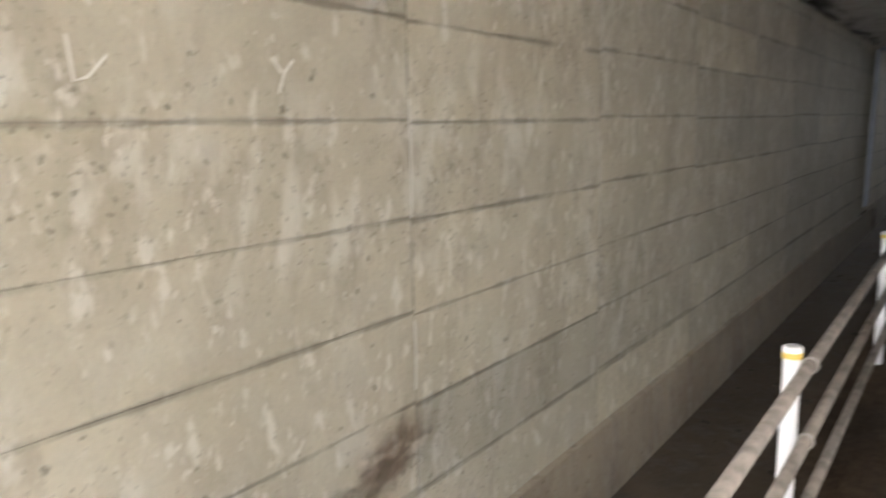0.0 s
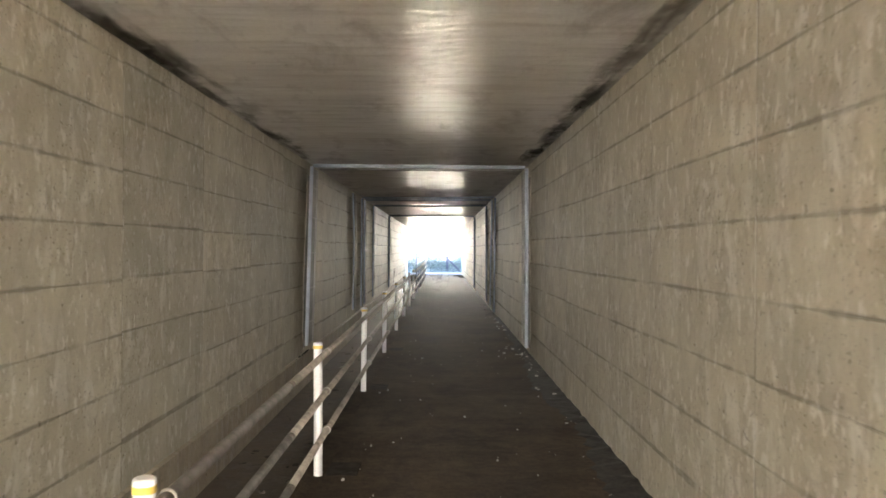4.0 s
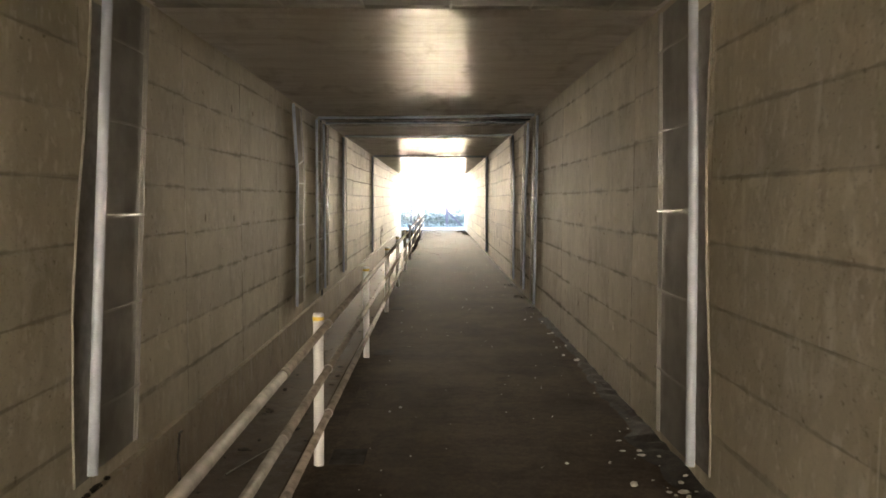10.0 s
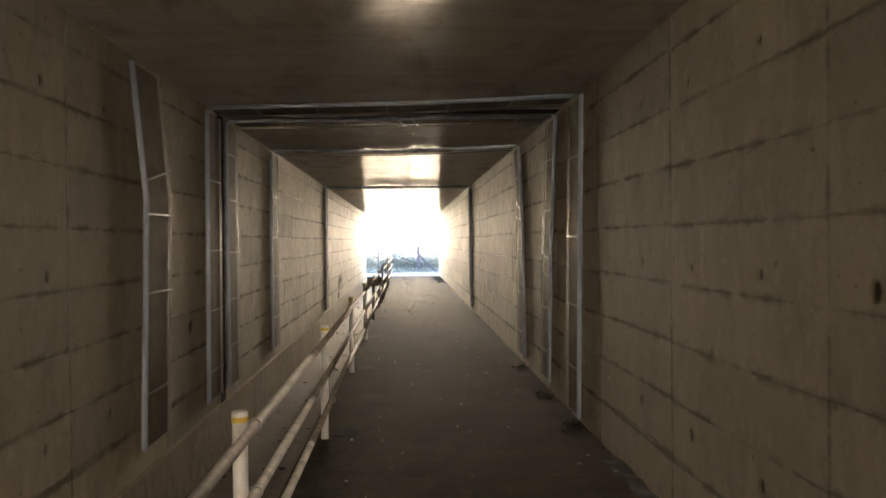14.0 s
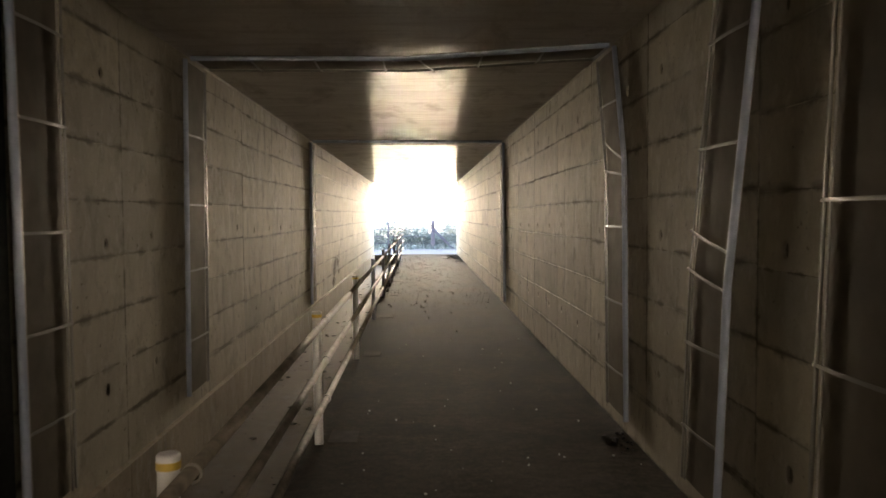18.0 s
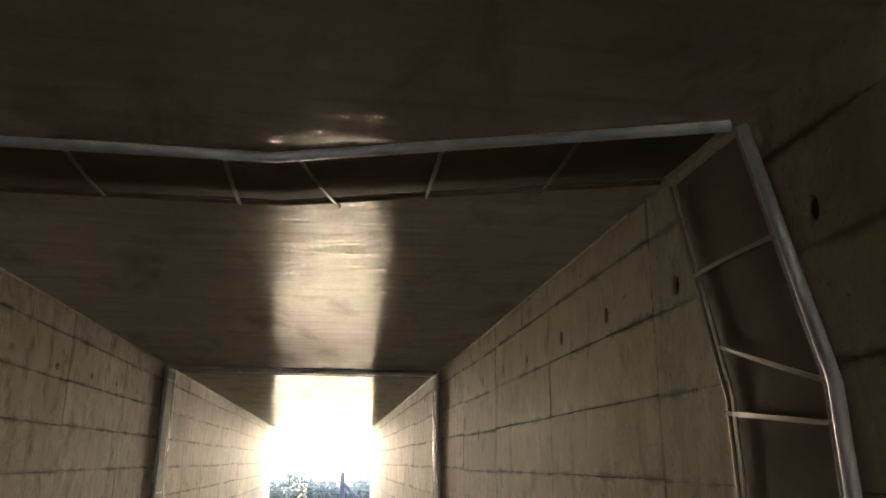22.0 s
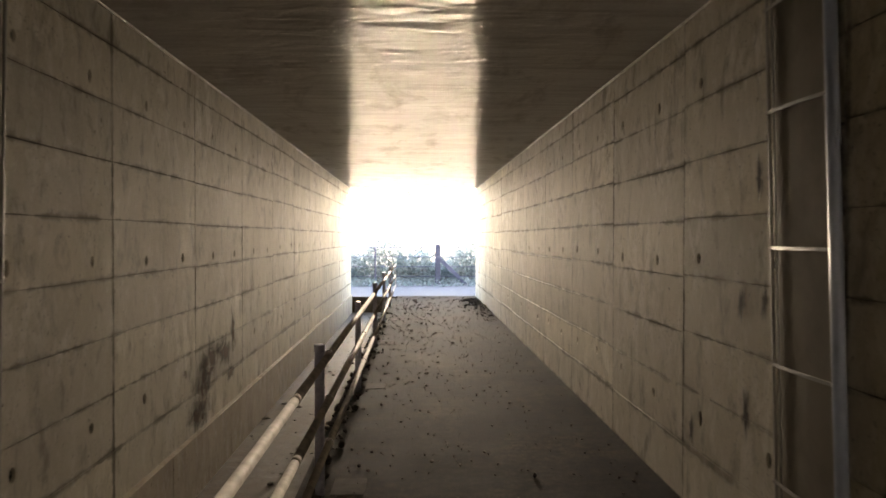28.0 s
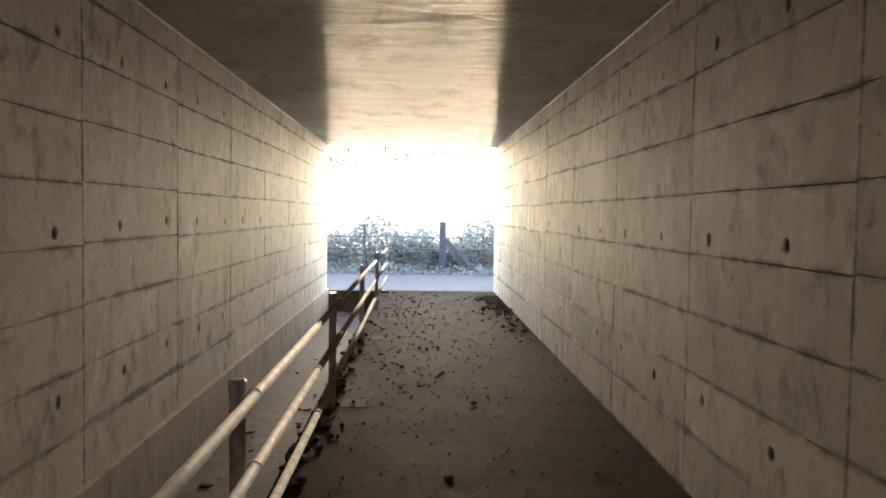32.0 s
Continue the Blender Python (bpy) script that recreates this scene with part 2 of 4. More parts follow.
def ceiling_material():
    """A dull pale coat under a thin rippled gloss, whose trowel ridges run across the passage."""
    n = Nodes("ceiling_coating")
    flat = n.where(shift=False)
    ridge = n.noise(n.where((2.6, 6.4, 1.0), shift=False), 1.0, 4.0, 0.5, 0.6)
    swell = n.noise(n.where((1.0, 2.2, 1.0), shift=False), 1.0, 3.0, 0.5)
    c = n.mix((0.70, 0.675, 0.66), (0.82, 0.80, 0.785), n.ramp(n.noise(n.where((0.8, 1.6, 1.0), shift=False), 1.0, 6.0, 0.65), [(0.35, 0.0), (0.66, 1.0)]))
    smudge = n.noise(n.where((1.6, 0.7, 1.0), shift=False), 1.3, 7.0, 0.68, 0.4)
    c = n.mix(c, (0.36, 0.32, 0.30), n.ramp(smudge, [(0.52, 0.0), (0.72, 0.75)]))
    c = n.mix(c, (0.50, 0.455, 0.43), n.ramp(n.noise(n.where((1.0, 9.0, 1.0), shift=False), 1.0, 5.0, 0.6), [(0.48, 0.0), (0.68, 0.5)]))
    grit = n.noise(flat, 34.0, 4.0, 0.6)
    c = n.mix(c, n.ramp(grit, [(0.3, 0.72), (0.6, 1.0)]), 0.35, "MULTIPLY")
    bump = n.node("ShaderNodeBump", Strength=1.0, Distance=0.095)
    n.link(n.mix(swell, ridge, 0.60), bump.inputs["Height"])
    dull = n.node("ShaderNodeBsdfDiffuse")
    n.link(c, dull.inputs["Color"])
    soft = n.node("ShaderNodeBump", Strength=1.0, Distance=0.016)
    n.link(ridge, soft.inputs["Height"])
    n.link(soft.outputs["Normal"], dull.inputs["Normal"])
    gloss = n.node("ShaderNodeBsdfAnisotropic")
    gloss.inputs["Color"].default_value = (1.0, 0.97, 0.92, 1)
    n.link(n.ramp(n.noise(flat, 2.5, 5.0, 0.65), [(0.36, 0.10), (0.66, 0.16)]), gloss.inputs["Roughness"])
    n.link(bump.outputs["Normal"], gloss.inputs["Normal"])
    both = n.node("ShaderNodeMixShader")
    # the gloss weight varies along the passage, weakest towards the far mouth
    place = n.node("ShaderNodeSeparateXYZ")
    n.link(n.node("ShaderNodeNewGeometry").outputs["Position"], place.inputs[0])
    span = n.node("ShaderNodeMapRange")
    span.inputs["From Max"].default_value = 60.0
    n.link(place.outputs["Y"], span.inputs["Value"])
    coat = n.ramp(span.outputs[0], [(0.26, 0.026), (0.34, 0.027), (0.50, 0.032), (0.75, 0.017)])
    graze = n.node("ShaderNodeLayerWeight", Blend=0.5)
    steep = n.node("ShaderNodeMath")
    steep.operation = "POWER"
    steep.inputs[1].default_value = 25.0
    n.link(graze.outputs["Facing"], steep.inputs[0])
    total = n.node("ShaderNodeMath")
    total.operation = "MULTIPLY_ADD"
    total.inputs[1].default_value = 0.06
    n.link(steep.outputs[0], total.inputs[0])
    n.link(coat, total.inputs[2])
    n.link(total.outputs[0], both.inputs[0])
    n.link(dull.outputs[0], both.inputs[1])
    n.link(gloss.outputs[0], both.inputs[2])
    n.link(both.outputs[0], n.t.nodes["Material Output"].inputs["Surface"])
    return n.mat


M_CEIL = ceiling_material()


def asphalt_material():
    n = Nodes("asphalt", 0.95, spec=0.04)
    flat = n.where(shift=False)
    drag = n.where((0.5, 2.6, 1.0), shift=False)
    c = n.mix((0.052, 0.039, 0.029), (0.092, 0.070, 0.052), n.ramp(n.noise(flat, 0.8, 6.0, 0.65), [(0.35, 0.0), (0.68, 1.0)]))
    c = n.mix(c, (0.108, 0.083, 0.063), n.ramp(n.noise(n.where((0.8, 1.1, 1.0), shift=False), 1.4, 6.0, 0.7), [(0.48, 0.0), (0.72, 0.65)]))
    c = n.mix(c, (0.019, 0.0155, 0.0125), n.ramp(n.noise(n.where((1.0, 0.6, 1.0), shift=False), 1.5, 7.0, 0.7, 0.5), [(0.50, 0.0), (0.70, 0.5)]))
    # lighter in ragged patches towards the far mouth
    place = n.node("ShaderNodeSeparateXYZ")
    n.link(n.node("ShaderNodeNewGeometry").outputs["Position"], place.inputs[0])
    reach = n.node("ShaderNodeMapRange")
    reach.inputs["From Min"].default_value, reach.inputs["From Max"].default_value = 49.0, 56.3
    n.link(place.outputs["Y"], reach.inputs["Value"])
    c = n.mix(c, (0.095, 0.070, 0.052), n.mix((0, 0, 0), n.ramp(n.noise(flat, 1.1, 6.0, 0.7), [(0.30, 0.0), (0.58, 1.0)]), reach.outputs[0]))
    # the last stretches have broad damp patches
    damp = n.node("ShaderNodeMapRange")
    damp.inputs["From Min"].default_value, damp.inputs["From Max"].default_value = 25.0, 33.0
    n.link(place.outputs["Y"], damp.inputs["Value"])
    wet = n.mix((0, 0, 0), n.ramp(n.noise(n.where((0.9, 0.55, 1.0), shift=False), 1.1, 6.0, 0.65, 0.4), [(0.40, 0.15), (0.54, 1.0)]), damp.outputs[0])
    c = n.mix(c, n.mix((1.0, 1.0, 1.0), (0.42, 0.39, 0.37), wet), 1.0, "MULTIPLY")
    # besides the patches, the whole floor gets darker from y 25 to 33
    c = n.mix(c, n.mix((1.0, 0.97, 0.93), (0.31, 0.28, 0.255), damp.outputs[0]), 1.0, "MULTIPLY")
    c = n.mix(c, n.ramp(n.noise(n.where((1.1, 8.0, 1.0), shift=False), 1.0, 6.0, 0.7), [(0.36, 0.6), (0.64, 1.25)]), n.mix((0.18, 0.18, 0.18), (0.6, 0.6, 0.6), damp.outputs[0]), "MULTIPLY")
    grit = n.noise(flat, 130.0, 4.0, 0.75)
    c = n.mix(c, n.ramp(grit, [(0.3, 0.5), (0.7, 1.35)]), 0.7, "MULTIPLY")
    c = n.mix(c, n.ramp(n.noise(n.where((1.0, 1.5, 1.0), shift=False), 9.0, 6.0, 0.72), [(0.42, 0.5), (0.58, 1.45)]), n.mix((0.2, 0.2, 0.2), (0.9, 0.9, 0.9), damp.outputs[0]), "MULTIPLY")
    c = n.mix(c, n.ramp(n.noise(n.where((1.0, 0.6, 1.0), shift=False), 34.0, 5.0, 0.7), [(0.40, 0.55), (0.60, 1.4)]), n.mix((0.25, 0.25, 0.25), (0.85, 0.85, 0.85), damp.outputs[0]), "MULTIPLY")
    return n.finish(c, n.ramp(n.noise(drag, 1.9, 6.0, 0.7), [(0.36, 0.86), (0.64, 1.0)]), n.mix(grit, n.noise(flat, 5.0, 4.0), 0.4), 0.5, 0.008)


M_ASPHALT = asphalt_material()


def plain(name, colour, rough=0.6, metal=0.0, spread=0.25, scale=14.0, bump=0.15, spec=0.5):
    """A near-plain coat with faint blotches, wear and grain."""
    n = Nodes(name, rough, metal, spec)
    flat = n.where()
    low = tuple(v * (1 - spread) for v in colour)
    c = n.mix(low, colour, n.ramp(n.noise(flat, scale, 5.0, 0.6), [(0.35, 0.0), (0.62, 1.0)]))
    return n.finish(c, n.ramp(n.noise(flat, scale * 2.3, 4.0), [(0.3, max(rough - 0.12, 0.05)), (0.7, min(rough + 0.12, 1.0))]),
                    n.noise(flat, scale * 4, 3.0), bump, 0.003)


M_PIPE = plain("pale_grey_pvc", (0.50, 0.55, 0.63), 0.45, spread=0.18, scale=5.0)
M_PIPE_BLUE = plain("blue_grey_pvc", (0.36, 0.42, 0.53), 0.42, spread=0.2, scale=5.0)
M_SHEET = plain("grey_cover_sheet", (0.40, 0.39, 0.37), 0.7, spread=0.25, scale=3.0, spec=0.06)
M_STRIP = plain("galvanised_strip", (0.40, 0.385, 0.36), 0.45, 0.3, spread=0.12, scale=3.0, bump=0.02)
M_WHITE = plain("white_post_paint", (0.80, 0.79, 0.80), 0.42, spread=0.12, scale=9.0)
M_YELLOW = plain("yellow_band", (0.72, 0.50, 0.10), 0.45, spread=0.15)
M_DARKPOST = plain("far_post_grey", (0.33, 0.33, 0.40), 0.27, spread=0.3)
M_RAIL = plain("weathered_galvanised_tube", (0.29, 0.25, 0.215), 0.8, 0.0, spread=0.45, scale=11.0, bump=0.3, spec=0.12)
M_CLAMP = plain("clamp_steel", (0.50, 0.46, 0.42), 0.4, 0.6)
M_PATCH = plain("footing_concrete", (0.056, 0.047, 0.038), 0.95, spread=0.5, scale=9.0, bump=0.4, spec=0.05)
# near black, paints the shade that the shallow tie holes lack
M_HOLE = plain("hole_shade", (0.035, 0.030, 0.024), 0.95, spread=0.5, scale=40.0)
def stain_material(name, colour, cover, size=26.0):
    """A stain that breaks up into specks and upright shreds towards its rim."""
    n = Nodes(name, 0.8, spec=0.2)
    fade = n.node("ShaderNodeAttribute")
    fade.attribute_name = "fade"
    flat = n.where(shift=False)
    speck = n.mix(n.noise(flat, size, 6.0, 0.7, 0.5), n.noise(n.where((1.0, 1.0, 0.35), shift=False), size * 0.45, 5.0, 0.65, 0.6), 0.6)
    total = n.node("ShaderNodeMath")
    total.operation = "MULTIPLY_ADD"
    total.inputs[1].default_value = 0.55
    n.link(fade.outputs["Fac"], total.inputs[0])
    n.link(speck, total.inputs[2])
    alpha = n.ramp(total.outputs[0], [(0.62, 0.0), (1.0, cover)])
    n.link(alpha, n.b.inputs["Alpha"])
    return n.finish(n.mix(tuple(v * 0.6 for v in colour), colour, n.noise(flat, 40.0)))


M_STAIN = stain_material("black_seepage_pit", (0.050, 0.038, 0.027), 0.95)
M_CRUST = stain_material("brown_seepage_crust", (0.135, 0.082, 0.050), 0.8)
M_MOULD = stain_material("black_mould", (0.29, 0.255, 0.22), 0.30, 13.0)
M_RUST = stain_material("rust_stain", (0.24, 0.14, 0.09), 0.5)
M_SHEET_WARM = plain("dusty_clear_sheet", (0.26, 0.235, 0.195), 0.7, spread=0.25, scale=3.0, spec=0.05)
M_DIRT = plain("black_soil", (0.030, 0.024, 0.018), 0.95, spread=0.6, scale=18.0, bump=0.8)
M_CLOD = plain("dry_soil_and_leaf", (0.055, 0.042, 0.030), 0.95, spread=0.6, scale=30.0, bump=0.6)
M_CHIP = plain("pale_concrete_chip", (0.40, 0.38, 0.34), 0.85)
M_CHALK = plain("white_chalk", (0.80, 0.78, 0.73), 0.9, spread=0.15, scale=60.0)
M_SEAL = plain("pale_sealant", (0.27, 0.25, 0.215), 0.7)
M_BEAD = plain("white_sealant", (0.78, 0.74, 0.66), 0.6)
M_GAP = plain("black_joint_gap", (0.022, 0.019, 0.017), 0.9, spread=0.4)
M_FLASH = plain("dark_membrane", (0.27, 0.26, 0.25), 0.7, spec=0.2)
M_PLATE = plain("white_plate", (0.85, 0.86, 0.85), 0.35)
# blue in the gravel colour stands for cool shade outside the far mouth
M_GRAVEL = plain("gravel_ground", (0.085, 0.09, 0.105), 0.95, spread=0.4, scale=16.0, bump=0.9)
M_EARTH = plain("grassy_earth", (0.10, 0.085, 0.075), 0.95, spread=0.5, scale=2.0, bump=0.6)
# blue added to the steel colour, as if veiled by glare
M_FENCE = plain("hazed_fence_grey", (0.10, 0.12, 0.19), 0.5, spread=0.3)
M_BARK = plain("bark", (0.12, 0.09, 0.065), 0.95, spread=0.5, bump=0.8)


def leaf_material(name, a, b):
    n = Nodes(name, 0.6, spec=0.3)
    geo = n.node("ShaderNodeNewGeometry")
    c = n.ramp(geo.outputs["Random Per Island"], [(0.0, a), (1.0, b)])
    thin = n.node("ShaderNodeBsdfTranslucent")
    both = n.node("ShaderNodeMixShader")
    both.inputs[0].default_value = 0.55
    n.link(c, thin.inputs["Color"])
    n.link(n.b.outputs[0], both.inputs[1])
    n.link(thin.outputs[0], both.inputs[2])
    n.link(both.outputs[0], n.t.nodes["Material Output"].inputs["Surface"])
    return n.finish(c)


# the bluish haze outside is mixed into this pale leaf colour
M_LEAF_HAZED = leaf_material("hazed_leaves", (0.16, 0.22, 0.21), (0.28, 0.34, 0.35))
M_LEAF_DRY = leaf_material("yellowing_leaves", (0.10, 0.10, 0.03), (0.22, 0.15, 0.06))
M_LEAF_PALE = leaf_material("pale_leaves", (0.10, 0.12, 0.06), (0.20, 0.15, 0.10))


def sky_glow(name, strength):
    n = Nodes(name)
    n.b.inputs["Base Color"].default_value = (0, 0, 0, 1)
    n.b.inputs["Specular IOR Level"].default_value = 0
    n.b.inputs["Emission Color"].default_value = (1.0, 0.985, 0.95, 1)
    n.b.inputs["Emission Strength"].default_value = strength
    return n.mat


# ---- building helpers ----
def thing(name, label, category, group="", kind="", at=(0, 0, 0)):
    ob = new(name)
    ob.location = at
    return tagged(ob, label, category, group, kind)


def mesh_of(name, bm, material, smooth=False):
    me = bpy.data.meshes.new(name)
    bm.to_mesh(me)
    bm.free()
    me.materials.append(material)
    if smooth:
        for p in me.polygons:
            p.use_smooth = True
    return me


def part(name, bm, material, parent=None, label="", at=None, smooth=False):
    data = mesh_of(name, bm, material, smooth) if isinstance(bm, bmesh.types.BMesh) else bm
    ob = new(name, data)
    if parent is not None:
        ob.parent = parent
    if at is not None:
        ob.location = at
    if label:
        ob["label"] = label
    return ob


def single(name, bm, material, label, category, group="", kind="", smooth=False, at=None):
    return tagged(part(name, bm, material, None, "", at, smooth), label, category, group, kind)


def box(bm, x0, x1, y0, y1, z0, z1, bevel=0.0):
    made = bmesh.ops.create_cube(bm, size=1.0)["verts"]
    for v in made:
        v.co = Vector((x0 + (v.co.x + 0.5) * (x1 - x0), y0 + (v.co.y + 0.5) * (y1 - y0), z0 + (v.co.z + 0.5) * (z1 - z0)))
    if bevel:
        edges = {e for v in made for e in v.link_edges}
        bmesh.ops.bevel(bm, geom=list(edges), offset=bevel, segments=1, affect="EDGES")
    return bm


def boxed(*a, **k):
    return box(bmesh.new(), *a, **k)


def tube(bm, points, radius, sides=12, cap=True):
    """A round bar along a line of points."""
    pts = [Vector(p) for p in points]
    rings = []
    for i, p in enumerate(pts):
        d = (pts[min(i + 1, len(pts) - 1)] - pts[max(i - 1, 0)]).normalized()
        side = d.cross(Vector((0, 0, 1)) if abs(d.z) < 0.9 else Vector((1, 0, 0))).normalized()
        up = side.cross(d)
        r = radius[i] if isinstance(radius, (list, tuple)) else radius
        rings.append([bm.verts.new(p + r * (math.cos(a) * side + math.sin(a) * up))
                      for a in (2 * math.pi * k / sides for k in range(sides))])
    for a, b in zip(rings, rings[1:]):
        for k in range(sides):
            bm.faces.new((a[k], a[(k + 1) % sides], b[(k + 1) % sides], b[k]))
    if cap:
        bm.faces.new(rings[0][::-1])
        bm.faces.new(rings[-1])
    bmesh.ops.recalc_face_normals(bm, faces=bm.faces)
    return bm


def ring(bm, centre, axis, radius, thick, sides=16, arc=(0, 2 * math.pi)):
    """A bent bar: a ring or part of one about an axis."""
    ax = Vector(axis).normalized()
    u = ax.orthogonal().normalized()
    w = ax.cross(u)
    pts = [Vector(centre) + radius * (math.cos(a) * u + math.sin(a) * w)
           for a in (arc[0] + (arc[1] - arc[0]) * k / sides for k in range(sides + 1))]
    return tube(bm, pts, thick, 6)


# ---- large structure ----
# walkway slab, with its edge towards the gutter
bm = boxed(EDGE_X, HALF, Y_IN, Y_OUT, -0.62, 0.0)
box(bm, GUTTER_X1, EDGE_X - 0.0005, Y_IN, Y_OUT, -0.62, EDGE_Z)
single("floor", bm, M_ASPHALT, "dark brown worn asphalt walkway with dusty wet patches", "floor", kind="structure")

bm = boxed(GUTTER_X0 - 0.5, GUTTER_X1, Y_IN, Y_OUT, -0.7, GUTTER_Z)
single("gutter_floor", bm, M_GUTTER, "dark brown concrete bottom of the side gutter", "gutter", kind="structure")

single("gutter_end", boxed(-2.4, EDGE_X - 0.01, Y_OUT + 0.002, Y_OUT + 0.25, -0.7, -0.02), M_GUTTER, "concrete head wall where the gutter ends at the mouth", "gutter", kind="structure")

bm = boxed(-2.4, 2.4, Y_IN, Y_OUT, CEIL, CEIL + 0.45)
ceiling = single("ceiling", bm, M_CEIL, "dark glossy coated concrete ceiling with black mould at its edges", "ceiling", kind="structure")

wall_west = single("wall_west", boxed(-2.4, -HALF - 0.018, Y_IN, Y_OUT, -0.7, CEIL), M_BACK,
                   "stained cast concrete wall with board joints", "wall", kind="structure")
wall_east = single("wall_east", boxed(HALF + 0.018, 2.4, Y_IN, Y_OUT, -0.7, CEIL), M_BACK,
                   "stained cast concrete wall with board joints", "wall", kind="structure")

# portal walls and the embankment that the passage runs under
for name, y0, y1 in (("portal_wall_north", Y_OUT - 0.5, Y_OUT), ("portal_wall_south", Y_IN, Y_IN + 0.5)):
    bm = bmesh.new()
    box(bm, -9, -2.41, y0, y1, -0.7, 4.4)
    box(bm, 2.41, 9, y0, y1, -0.7, 4.4)
    box(bm, -2.41, 2.41, y0, y1, CEIL + 0.46, 4.4)
    single(name, bm, M_WALL, "concrete portal wall of the underpass", "wall", kind="structure")
bm = bmesh.new()
box(bm, -60, -2.45, Y_IN + 0.52, Y_OUT - 0.52, -0.7, 4.2)
box(bm, 2.45, 60, Y_IN + 0.52, Y_OUT - 0.52, -0.7, 4.2)
# unseen top, its height chosen to cast shade on the fence and weeds
box(bm, -60, 60, Y_IN + 0.52, Y_OUT - 0.52, 4.2, 8.6)
single("embankment", bm, M_EARTH, "unseen earth embankment over the underpass, raised to shade the far mouth", "embankment", kind="structure")

# the ground outside, one sheet with the underpass cut out of it
bm = bmesh.new()
gx, gy = (-300, -2.4, 2.4, 300), (-300, Y_IN, Y_OUT, 400)
grid = [[bm.verts.new((x, y, -0.012)) for y in gy] for x in gx]
for i in range(3):
    for j in range(3):
        if (i, j) != (1, 1):
            bm.faces.new((grid[i][j], grid[i + 1][j], grid[i + 1][j + 1], grid[i][j + 1]))
single("ground", bm, M_GRAVEL, "gravel ground outside the underpass, tinted bluish for its cool shade", "ground", kind="structure")

# unseen pale slab before the near mouth, added to bounce sun up inside
single("pavement", boxed(-9, 9, -40, Y_IN - 0.01, -0.2, 0.0), plain("bounce_slab", (0.68, 0.64, 0.60), 0.9, spread=0.25, scale=4.0), "unseen pale slab that bounces sunlight into the near mouth", "pavement", kind="structure")

# bright white hazy distance in line with both mouths
for name, y, s, w, h in (("backdrop_north", 118.0, 4.0, 10, 15), ("backdrop_south", -64.0, 1.1, 24, 40)):
    bm = bmesh.new()
    bm.faces.new([bm.verts.new(p) for p in ((-w, y, -0.1), (w, y, -0.1), (w, y, h), (-w, y, h))])
    single(name, bm, sky_glow(name, s), "glaring white hazy sky", "sky", kind="structure")

